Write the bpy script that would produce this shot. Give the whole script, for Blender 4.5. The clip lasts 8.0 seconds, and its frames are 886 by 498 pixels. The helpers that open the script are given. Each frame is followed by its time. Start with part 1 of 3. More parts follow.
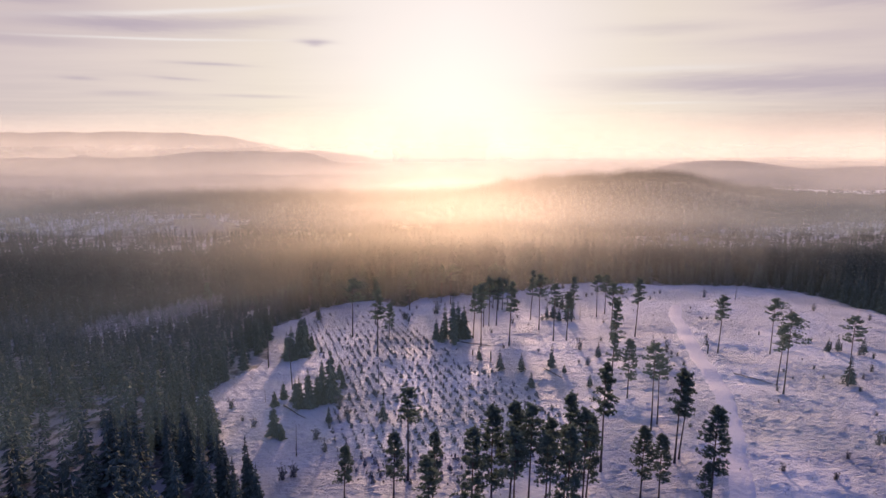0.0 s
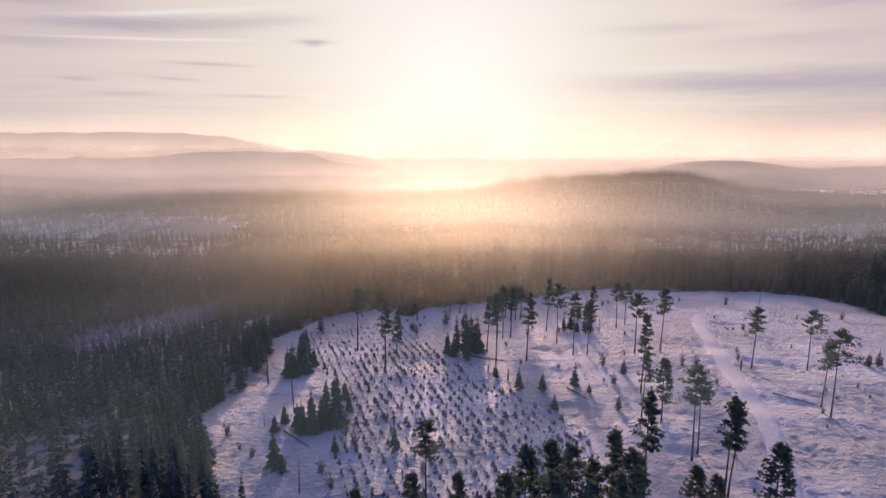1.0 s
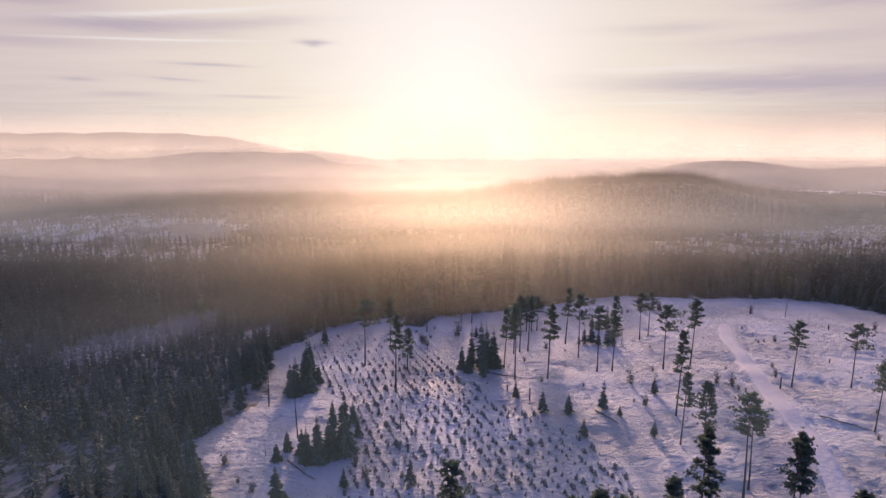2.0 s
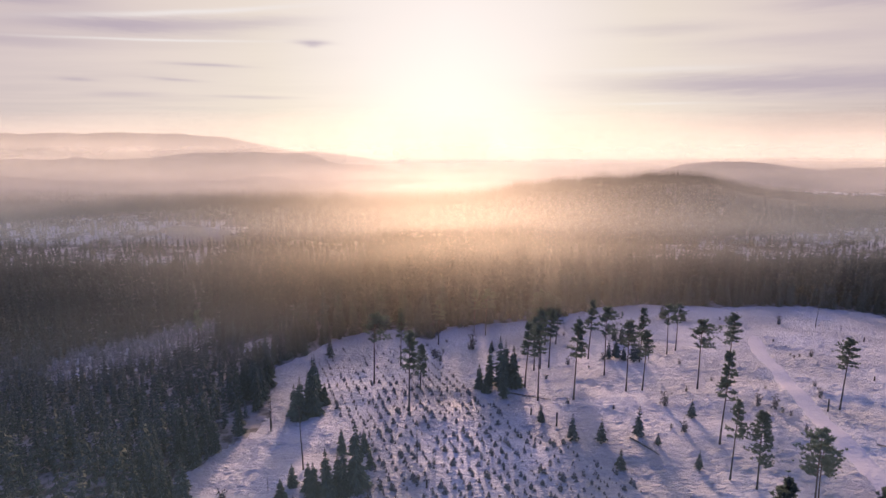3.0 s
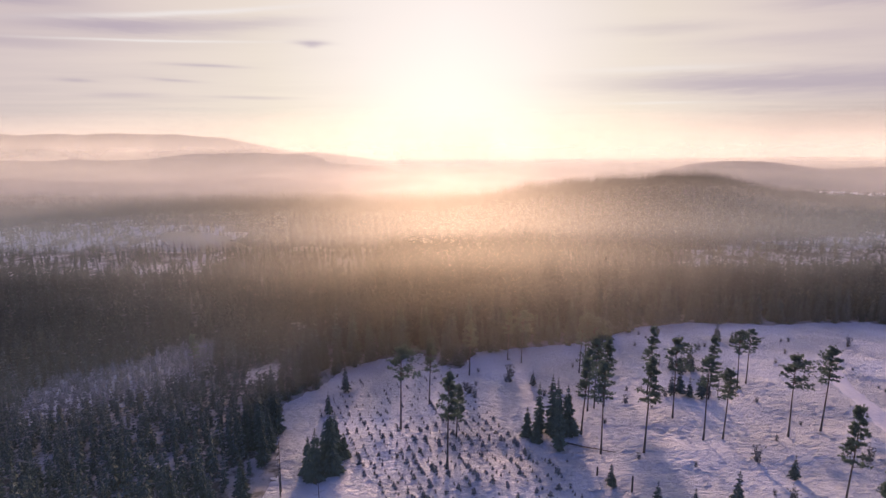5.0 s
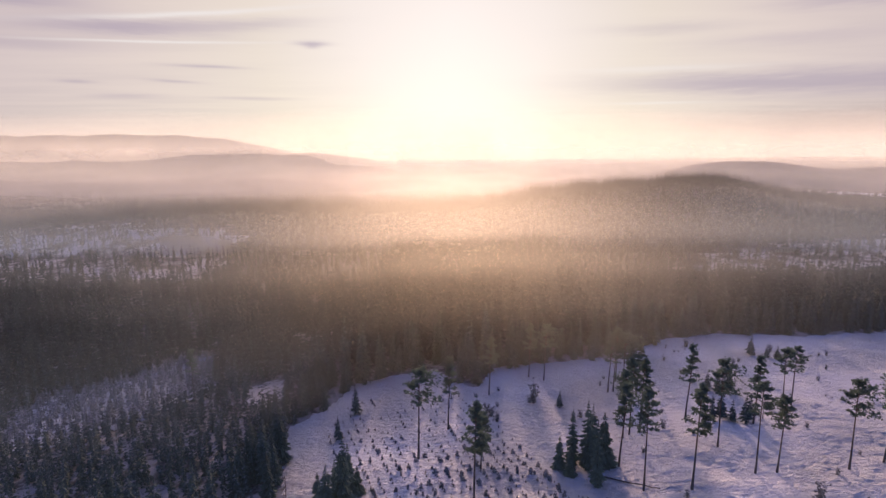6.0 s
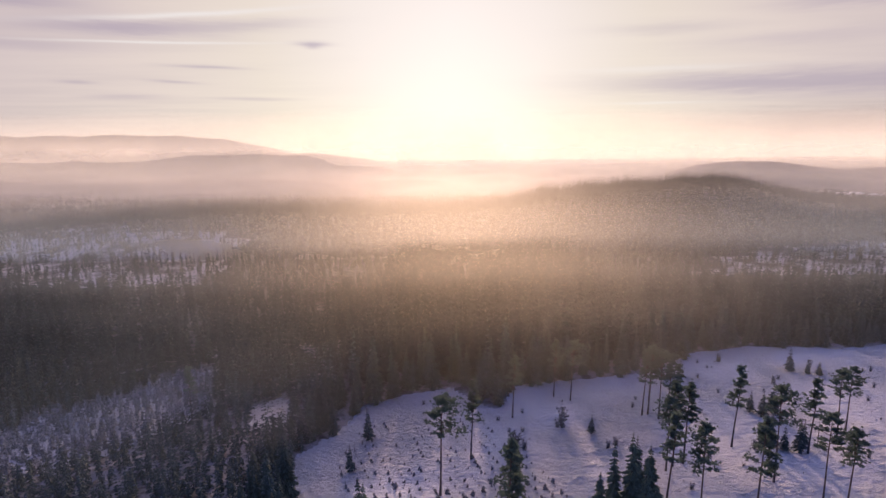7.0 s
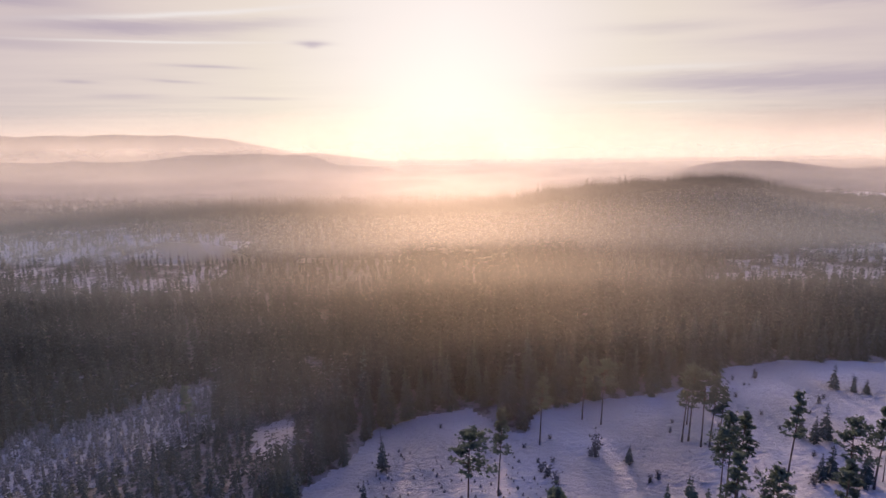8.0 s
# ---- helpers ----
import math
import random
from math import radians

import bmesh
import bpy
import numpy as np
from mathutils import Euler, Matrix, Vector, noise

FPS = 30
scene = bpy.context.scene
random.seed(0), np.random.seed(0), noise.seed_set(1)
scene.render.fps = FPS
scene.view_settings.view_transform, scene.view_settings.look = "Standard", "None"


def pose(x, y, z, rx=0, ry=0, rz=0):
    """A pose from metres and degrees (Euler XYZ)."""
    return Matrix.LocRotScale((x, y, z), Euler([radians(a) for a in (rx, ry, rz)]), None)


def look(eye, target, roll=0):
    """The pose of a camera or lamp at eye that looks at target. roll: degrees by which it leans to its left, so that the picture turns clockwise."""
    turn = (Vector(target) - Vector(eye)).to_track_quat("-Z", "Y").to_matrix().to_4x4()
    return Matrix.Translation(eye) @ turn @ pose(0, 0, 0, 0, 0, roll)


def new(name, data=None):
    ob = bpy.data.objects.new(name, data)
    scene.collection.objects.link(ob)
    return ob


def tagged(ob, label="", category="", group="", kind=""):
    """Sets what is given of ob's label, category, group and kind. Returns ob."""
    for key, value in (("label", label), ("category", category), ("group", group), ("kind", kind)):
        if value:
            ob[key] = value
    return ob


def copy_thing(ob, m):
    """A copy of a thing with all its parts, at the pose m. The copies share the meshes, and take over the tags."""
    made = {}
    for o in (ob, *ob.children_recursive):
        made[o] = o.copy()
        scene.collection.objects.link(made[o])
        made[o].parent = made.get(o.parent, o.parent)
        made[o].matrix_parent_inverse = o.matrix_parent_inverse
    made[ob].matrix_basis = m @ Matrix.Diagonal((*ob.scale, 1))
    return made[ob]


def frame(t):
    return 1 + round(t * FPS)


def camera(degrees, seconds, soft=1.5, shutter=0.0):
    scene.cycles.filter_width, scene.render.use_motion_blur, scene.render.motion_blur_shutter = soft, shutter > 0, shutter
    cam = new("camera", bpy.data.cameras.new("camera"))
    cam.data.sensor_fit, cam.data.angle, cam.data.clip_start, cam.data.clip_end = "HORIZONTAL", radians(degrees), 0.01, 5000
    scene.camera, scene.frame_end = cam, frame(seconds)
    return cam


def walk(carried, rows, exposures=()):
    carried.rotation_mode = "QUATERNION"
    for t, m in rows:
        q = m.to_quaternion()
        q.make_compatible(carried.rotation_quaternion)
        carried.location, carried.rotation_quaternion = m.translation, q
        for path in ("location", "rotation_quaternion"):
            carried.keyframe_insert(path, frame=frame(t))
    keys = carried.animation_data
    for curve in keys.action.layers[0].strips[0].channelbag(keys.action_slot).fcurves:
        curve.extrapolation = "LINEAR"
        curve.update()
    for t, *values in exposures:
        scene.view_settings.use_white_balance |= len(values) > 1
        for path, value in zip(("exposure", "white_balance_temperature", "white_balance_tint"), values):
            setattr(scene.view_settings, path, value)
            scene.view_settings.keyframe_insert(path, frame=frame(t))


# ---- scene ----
cam = camera(76.0, 8.0, soft=1.5)
METRES, EYE, TILT, LEAN, TURN = 100.0, 57.0, 4.9, -1.2, 0.0
ROWS = [
    (0.0, 0.0, 0.0, 0.0, -0.35, -14.81, 1.33),
    (0.5, -0.0179, 0.0579, -0.0031, -0.43, -14.83, 1.36),
    (1.0, -0.0365, 0.1198, -0.0071, -0.47, -14.81, 1.37),
    (1.5, -0.0545, 0.1778, -0.0111, -0.46, -14.8, 1.39),
    (3.0, -0.1153, 0.3548, -0.0208, -0.56, -14.74, 1.37),
    (3.5, -0.1362, 0.4122, -0.0236, -0.58, -14.77, 1.37),
    (4.0, -0.1579, 0.4731, -0.0267, -0.6, -14.76, 1.47),
    (4.5, -0.1786, 0.5304, -0.0296, -0.62, -14.76, 1.5),
    (6.0, -0.2408, 0.7058, -0.0381, -0.58, -14.7, 1.64),
    (6.5, -0.2616, 0.7631, -0.0404, -0.56, -14.71, 1.67),
    (7.0, -0.2833, 0.8247, -0.0436, -0.54, -14.68, 1.72),
    (7.5, -0.3046, 0.8825, -0.0453, -0.57, -14.73, 1.74),
    (8.0, -0.3259, 0.944, -0.0476, -0.57, -14.75, 1.79),
]
walk(cam, [(t, pose(0, 0, EYE, TILT, LEAN, TURN) @ pose(METRES * x, METRES * y, METRES * z, 90 + pitch, roll, yaw)) for t, x, y, z, yaw, pitch, roll in ROWS])

# ---- sky, sun ----
SUN_EL, SUN_AZ = 10.5, 1.4          # degrees above the horizon, degrees right of north (+y)
GLOW_EL = 12.5                       # centre of the sky's glow, set above the sun to fit the camera's view
SUN_DIR = Vector((math.sin(radians(SUN_AZ)) * math.cos(radians(SUN_EL)), math.cos(radians(SUN_AZ)) * math.cos(radians(SUN_EL)), math.sin(radians(SUN_EL))))
sun = new("sun", bpy.data.lights.new("sun", "SUN"))
sun.data.energy, sun.data.angle, sun.data.color = 5.0, radians(4.5), (1.0, 0.63, 0.49)
scene.view_settings.exposure = 0.05
sun.matrix_world = look((0, 0, 300), Vector((0, 0, 300)) - SUN_DIR)


class Nodes:
    """Short hand for building node trees."""

    def __init__(self, tree):
        self.t = tree
        tree.nodes.clear()

    def add(self, kind, inputs=None, **props):
        n = self.t.nodes.new(kind)
        for k, v in props.items():
            setattr(n, k, v)
        for k, v in (inputs or {}).items():
            s = n.inputs[k]
            if isinstance(v, bpy.types.NodeSocket):
                self.t.links.new(v, s)
            else:
                s.default_value = v
        return n

    def math(self, op, a, b=0.0, clamp=False):
        n = self.add("ShaderNodeMath", {0: a, 1: b}, operation=op, use_clamp=clamp)
        return n.outputs[0]

    def mix(self, fac, a, b):
        n = self.add("ShaderNodeMix", {0: fac, 6: a, 7: b}, data_type="RGBA")
        return n.outputs[2]

    def ramp(self, fac, stops):
        n = self.add("ShaderNodeValToRGB", {0: fac})
        e = n.color_ramp.elements
        while len(e) < len(stops):
            e.new(0.5)
        for el, (p, c) in zip(e, stops):
            el.position = p
            el.color = (c, c, c, 1) if isinstance(c, (int, float)) else (*c, 1)
        return n.outputs[0]

    def noise(self, vec, scale, detail=4.0, rough=0.55):
        return self.add("ShaderNodeTexNoise", {"Vector": vec, "Scale": scale, "Detail": detail, "Roughness": rough}).outputs[0]

    def stretch(self, vec, sx, sy, sz):
        return self.add("ShaderNodeMapping", {0: vec, 3: (sx, sy, sz)}).outputs[0]


def make_world():
    w = bpy.data.worlds.new("winter_sky")
    scene.world = w
    w.use_nodes = True
    k = Nodes(w.node_tree)
    sky = k.add("ShaderNodeTexSky", sky_type="NISHITA", sun_disc=False, sun_elevation=radians(SUN_EL), sun_rotation=radians(SUN_AZ), air_density=0.8, dust_density=0.6, ozone_density=3.0)
    clear = k.add("ShaderNodeBackground", {0: sky.outputs[0], 1: 0.012})
    d = k.add("ShaderNodeTexCoord").outputs["Generated"]
    glow = Vector((math.sin(radians(SUN_AZ)) * math.cos(radians(GLOW_EL)), math.cos(radians(SUN_AZ)) * math.cos(radians(GLOW_EL)), math.sin(radians(GLOW_EL))))
    dot = k.add("ShaderNodeVectorMath", {0: d, 1: glow}, operation="DOT_PRODUCT").outputs["Value"]
    ang = k.math("DIVIDE", k.math("ARCCOSINE", dot), math.pi)
    # thin high cloud, bright round the sun, lilac away from it
    veil = k.ramp(ang, [(0, (0.80, 0.70, 0.66)), (0.05, (0.79, 0.685, 0.63)), (0.1, (0.75, 0.635, 0.535)), (0.16, (0.70, 0.57, 0.51)), (0.24, (0.58, 0.46, 0.45)), (0.33, (0.10, 0.14, 0.43)), (1, (0.085, 0.138, 0.46))])
    sep = k.add("ShaderNodeSeparateXYZ", {0: d})
    h = k.math("MAXIMUM", sep.outputs[2], 0.03)
    cx, cy = k.math("DIVIDE", sep.outputs[0], h), k.math("DIVIDE", sep.outputs[1], h)
    cv = k.add("ShaderNodeCombineXYZ", {0: cx, 1: cy}).outputs[0]
    streak = k.noise(k.stretch(cv, 0.22, 0.55, 1), 1.3, 5.0, 0.55)
    streak = k.ramp(streak, [(0.40, 0.0), (0.62, 1.0)])
    far = k.ramp(ang, [(0.04, 0.0), (0.16, 1.0)])
    shade = k.math("MULTIPLY", k.math("MULTIPLY", streak, far), 0.13)
    veil = k.mix(shade, veil, (0.33, 0.265, 0.305, 1))
    # single banks and streaks of cloud: azimuth, elevation, half widths in degrees, slope, strength, colour
    az = k.math("MULTIPLY", k.math("ARCTAN2", sep.outputs[0], sep.outputs[1]), 180 / math.pi)
    el = k.math("MULTIPLY", k.math("ARCSINE", sep.outputs[2]), 180 / math.pi)
    fray = k.noise(k.stretch(d, 5, 5, 60), 2.0, 6.0, 0.65)
    lilac, rosy, bright = (0.38, 0.295, 0.36, 1), (0.455, 0.335, 0.32, 1), (0.78, 0.70, 0.66, 1)
    banks = [(28, 5.6, 12, 0.9, -0.035, 0.75, lilac), (38, 5.2, 8, 1.0, -0.02, 0.5, lilac), (36, 1.9, 11, 1.5, 0.02, 0.75, rosy), (21, 10.6, 5.5, 0.5, -0.03, 0.3, lilac), (31, 9.0, 8, 0.5, -0.03, 0.3, lilac), (35, 11.4, 6, 0.6, -0.05, 0.5, lilac),
             (-28, 10.5, 8, 0.75, 0.05, 0.75, lilac), (-18, 11.4, 6, 0.5, 0.08, 0.4, lilac), (-36, 11.9, 6, 0.7, 0.0, 0.7, lilac), (-36, 8.6, 7, 0.5, 0.03, 0.4, lilac), (-22, 12.0, 9, 0.22, 0.12, 0.95, bright), (-25, 9.5, 8, 0.1, 0.05, 0.9, bright), (20.5, 4.2, 4, 0.13, -0.02, 0.6, bright), (21, 7.2, 7, 0.25, -0.02, 0.5, bright),
             (-11.9, 10.0, 1.5, 0.22, 0.0, 0.75, lilac), (-11.9, 9.75, 0.7, 0.18, 0.0, 0.5, lilac), (-21.3, 7.65, 3, 0.14, 0.0, 0.6, lilac), (-31.5, 5.95, 1.3, 0.14, 0.0, 0.5, lilac), (-24.2, 6.3, 2.0, 0.14, -0.02, 0.5, lilac), (-28, 4.9, 3, 0.25, 0.02, 0.4, lilac), (-17.6, 5.0, 3.5, 0.16, 0.0, 0.4, lilac)]
    for a0, e0, wa, we, slope, amount, tone in banks:
        u = k.math("DIVIDE", k.math("SUBTRACT", az, a0), wa)
        v = k.math("DIVIDE", k.math("SUBTRACT", k.math("SUBTRACT", el, e0), k.math("MULTIPLY", k.math("SUBTRACT", az, a0), slope)), we)
        v = k.math("ADD", v, k.math("MULTIPLY", k.math("SUBTRACT", fray, 0.5), 1.6))
        g = k.math("EXPONENT", k.math("MULTIPLY", k.math("ADD", k.math("MULTIPLY", u, u), k.math("MULTIPLY", v, v)), -1.0))
        veil = k.mix(k.math("MULTIPLY", g, amount), veil, tone)
    cloud = k.add("ShaderNodeBackground", {0: veil, 1: 1.0})
    both = k.add("ShaderNodeAddShader", {0: clear.outputs[0], 1: cloud.outputs[0]})
    k.add("ShaderNodeOutputWorld", {0: both.outputs[0]})


make_world()


# ---- materials ----
def material(name):
    m = bpy.data.materials.new(name)
    m.use_nodes = True
    return m, Nodes(m.node_tree)


def finish(k, shader):
    k.add("ShaderNodeOutputMaterial", {0: shader})


def snow_material():
    m, k = material("snow")
    p = k.add("ShaderNodeNewGeometry").outputs["Position"]
    big = k.noise(p, 0.05, 5)
    warp = k.add("ShaderNodeVectorMath", {0: p, 1: k.add("ShaderNodeTexNoise", {"Vector": p, "Scale": 0.5, "Detail": 3.0}).outputs["Color"]}, operation="ADD").outputs[0]
    tussock = k.add("ShaderNodeTexVoronoi", {"Vector": k.stretch(warp, 0.7, 1.0, 0.2), "Scale": 0.85, "Smoothness": 0.35}, feature="SMOOTH_F1").outputs["Distance"]
    fine = k.noise(k.stretch(p, 0.5, 1.0, 1), 2.3, 6, 0.66)
    tuft = k.noise(k.stretch(p, 0.6, 1.2, 1), 1.1, 6, 0.7)
    rough = k.ramp(k.noise(p, 0.04, 3), [(0.34, 0.65), (0.6, 1.0)])
    col = k.mix(k.ramp(big, [(0.35, 0.0), (0.65, 1.0)]), (0.73, 0.755, 0.82, 1), (0.78, 0.80, 0.86, 1))
    # dead grass and brash that stick out of the snow
    grass = k.math("MULTIPLY", k.ramp(tuft, [(0.56, 0.0), (0.72, 0.45)]), rough)
    col = k.mix(grass, col, (0.48, 0.43, 0.46, 1))
    h = k.math("SUBTRACT", k.math("MULTIPLY", fine, 1.3), k.math("MULTIPLY", tussock, 0.75))
    bump = k.add("ShaderNodeBump", {"Strength": rough, "Distance": 1.6, "Height": h})
    b = k.add("ShaderNodeBsdfPrincipled", {"Base Color": col, "Roughness": 0.65, "Normal": bump.outputs[0]})
    finish(k, b.outputs[0])
    return m


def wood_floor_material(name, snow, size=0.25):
    """Floor of the woods: needle litter with patches of snow, its dark tone standing in for shade under the trees.
    """
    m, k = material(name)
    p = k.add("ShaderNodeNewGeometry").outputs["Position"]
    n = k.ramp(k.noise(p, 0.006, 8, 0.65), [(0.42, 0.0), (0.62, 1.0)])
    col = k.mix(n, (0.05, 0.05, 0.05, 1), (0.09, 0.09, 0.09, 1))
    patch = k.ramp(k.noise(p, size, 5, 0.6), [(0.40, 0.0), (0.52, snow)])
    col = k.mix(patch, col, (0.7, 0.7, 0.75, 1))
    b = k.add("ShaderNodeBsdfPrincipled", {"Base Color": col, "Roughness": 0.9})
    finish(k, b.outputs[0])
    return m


def needle_material(name, base, tip, snow, lo, scale=1.6, thru=0.3):
    m, k = material(name)
    g = k.add("ShaderNodeNewGeometry")
    p = g.outputs["Position"]
    isl = g.outputs["Random Per Island"]
    col = k.mix(isl, (*base, 1), (*tip, 1))
    up = k.add("ShaderNodeSeparateXYZ", {0: g.outputs["True Normal"]}).outputs[2]
    up = k.ramp(k.math("ABSOLUTE", up), [(0.25, 0.0), (0.7, 1.0)])
    flecks = k.ramp(k.noise(p, scale, 4, 0.7), [(lo, 0.0), (lo + 0.1, 1.0)])
    each = k.noise(k.stretch(p, 1, 1, 0.04), 0.34, 2.0, 0.6)
    single = k.ramp(each, [(0.4, 0.3), (0.6, 1.0)])
    col = k.mix(k.ramp(each, [(0.38, 0.5), (0.6, 0.0)]), col, (base[0] * 0.3, base[1] * 0.3, base[2] * 0.3, 1))
    fac = k.math("MULTIPLY", k.math("MULTIPLY", k.math("MULTIPLY", up, flecks), single), snow)
    col = k.mix(fac, col, (0.78, 0.79, 0.84, 1))
    b = k.add("ShaderNodeBsdfPrincipled", {"Base Color": col, "Roughness": 0.85, "Specular IOR Level": 0.12})
    tr = k.add("ShaderNodeBsdfTranslucent", {0: k.mix(0.5, col, (*tip, 1))})
    mx = k.add("ShaderNodeMixShader", {0: thru, 1: b.outputs[0], 2: tr.outputs[0]})
    finish(k, mx.outputs[0])
    return m


def bark_material(name, low, high, height):
    m, k = material(name)
    o = k.add("ShaderNodeTexCoord").outputs["Object"]
    z = k.add("ShaderNodeSeparateXYZ", {0: o}).outputs[2]
    t = k.ramp(k.math("DIVIDE", z, height), [(0.25, 0.0), (0.6, 1.0)])
    n = k.noise(k.stretch(o, 5, 5, 1.2), 2.0, 5, 0.7)
    col = k.mix(t, (*low, 1), (*high, 1))
    col = k.mix(k.ramp(n, [(0.4, 0.6), (0.6, 0.0)]), col, (0.03, 0.025, 0.02, 1))
    bump = k.add("ShaderNodeBump", {"Strength": 0.7, "Distance": 0.05, "Height": n})
    b = k.add("ShaderNodeBsdfPrincipled", {"Base Color": col, "Roughness": 0.9, "Normal": bump.outputs[0]})
    finish(k, b.outputs[0])
    return m


def haze_material(name, density, floor_z, top_z, share, breadth, thin, tint, foot, deep):
    """A sheet that stands in for haze in the air: it lets most light straight through and scatters some of it
    forwards.
    """
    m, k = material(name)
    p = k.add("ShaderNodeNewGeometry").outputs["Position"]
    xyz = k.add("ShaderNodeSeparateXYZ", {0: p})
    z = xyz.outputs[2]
    # denser along the sun's line, so the glow fits the camera's view
    off = k.math("DIVIDE", k.math("ADD", xyz.outputs[0], 26.0), breadth)
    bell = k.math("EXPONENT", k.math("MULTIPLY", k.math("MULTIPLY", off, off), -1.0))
    sunward = k.math("ADD", thin, k.math("MULTIPLY", bell, 1 - thin))
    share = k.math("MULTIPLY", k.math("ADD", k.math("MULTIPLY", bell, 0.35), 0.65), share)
    density = k.math("MULTIPLY", sunward, density)
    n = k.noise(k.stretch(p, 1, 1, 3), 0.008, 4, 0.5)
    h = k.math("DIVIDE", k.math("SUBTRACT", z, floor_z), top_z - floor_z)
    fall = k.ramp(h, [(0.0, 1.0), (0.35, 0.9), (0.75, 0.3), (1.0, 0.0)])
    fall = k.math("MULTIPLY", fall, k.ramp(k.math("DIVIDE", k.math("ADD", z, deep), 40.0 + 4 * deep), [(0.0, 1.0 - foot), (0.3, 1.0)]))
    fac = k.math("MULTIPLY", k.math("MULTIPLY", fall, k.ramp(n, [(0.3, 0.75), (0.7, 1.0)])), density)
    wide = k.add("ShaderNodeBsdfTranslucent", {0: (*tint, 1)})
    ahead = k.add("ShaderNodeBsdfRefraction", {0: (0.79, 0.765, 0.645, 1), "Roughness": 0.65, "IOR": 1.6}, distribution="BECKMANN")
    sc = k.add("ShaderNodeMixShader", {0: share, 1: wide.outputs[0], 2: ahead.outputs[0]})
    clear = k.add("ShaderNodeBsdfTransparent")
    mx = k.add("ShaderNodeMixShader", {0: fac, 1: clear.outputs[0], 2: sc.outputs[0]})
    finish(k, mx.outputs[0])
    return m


SNOW = snow_material()
# shade among the trees is put into these floor colours
FLOOR = wood_floor_material("shaded_forest_floor", 0.35)
WOODED = wood_floor_material("far_shaded_floor", 0.1)
# far fields: snow broken up with dark colour, in place of dimming by haze
DIMMED_SNOW = wood_floor_material("dimmed_far_snow", 0.62, 0.03)


def track_material():
    m, k = material("packed_snow")
    p = k.add("ShaderNodeNewGeometry").outputs["Position"]
    n = k.noise(p, 0.5, 5, 0.6)
    col = k.mix(n, (0.64, 0.61, 0.645, 1), (0.70, 0.67, 0.70, 1))
    bump = k.add("ShaderNodeBump", {"Strength": 0.7, "Distance": 0.3, "Height": k.noise(p, 0.9, 5)})
    b = k.add("ShaderNodeBsdfPrincipled", {"Base Color": col, "Roughness": 0.55, "Normal": bump.outputs[0]})
    finish(k, b.outputs[0])
    return m


TRACK = track_material()
SPRUCE = needle_material("snowy_spruce_needles", (0.068, 0.098, 0.072), (0.11, 0.15, 0.118), 0.24, 0.55, 2.6, 0.02)
FROSTED = needle_material("frosted_spruce_needles", (0.052, 0.08, 0.07), (0.092, 0.13, 0.115), 0.45, 0.54, 2.6, 0.03)
# these two are coloured darker, to pass for trees against the light
SPRUCE_MID = needle_material("darkened_distant_needles", (0.04, 0.058, 0.047), (0.054, 0.074, 0.061), 0.05, 0.52, 1.0, 0.02)
SPRUCE_FAR = needle_material("darkened_far_needles", (0.036, 0.046, 0.038), (0.042, 0.052, 0.044), 0.0, 0.56, 0.4, 0.0)
YOUNG = needle_material("frosted_young_needles", (0.08, 0.095, 0.10), (0.15, 0.165, 0.18), 0.65, 0.44, 2.0, 0.15)
PINE = needle_material("pine_needles", (0.14, 0.20, 0.15), (0.205, 0.275, 0.21), 0.12, 0.57, 2.0, 0.45)
SEEDLING = needle_material("seedling_needles", (0.13, 0.145, 0.155), (0.23, 0.245, 0.26), 0.6, 0.5, 3.0)
BARK_PINE = bark_material("pine_bark", (0.12, 0.10, 0.095), (0.20, 0.13, 0.10), 18.0)
BARK_SPRUCE = bark_material("spruce_bark", (0.11, 0.10, 0.095), (0.12, 0.105, 0.10), 18.0)
DEADWOOD = bark_material("grey_deadwood", (0.09, 0.08, 0.08), (0.13, 0.115, 0.11), 12.0)


# ---- shape of the land ----
def step(x, a, b):
    t = np.clip((x - a) / (b - a), 0, 1)
    return t * t * (3 - 2 * t)


ROAD = [(99, 228), (91, 212), (83.5, 196), (80.3, 181.6), (75.8, 165), (72.0, 147), (68.7, 132), (63.5, 117), (57.8, 103), (51.8, 89), (44, 72), (34, 50), (22, 20)]


def road_distance(x, y):
    best = np.full(np.shape(x), 1e9)
    for (ax, ay), (bx, by) in zip(ROAD, ROAD[1:]):
        t = np.clip(((x - ax) * (bx - ax) + (y - ay) * (by - ay)) / ((bx - ax) ** 2 + (by - ay) ** 2), 0, 1)
        best = np.minimum(best, np.hypot(x - ax - t * (bx - ax), y - ay - t * (by - ay)))
    return best


def ridge_line(x):
    return np.interp(x, [-480, -80, 40, 75, 250, 316, 400, 520], [610, 605, 600, 630, 680, 725, 670, 650])


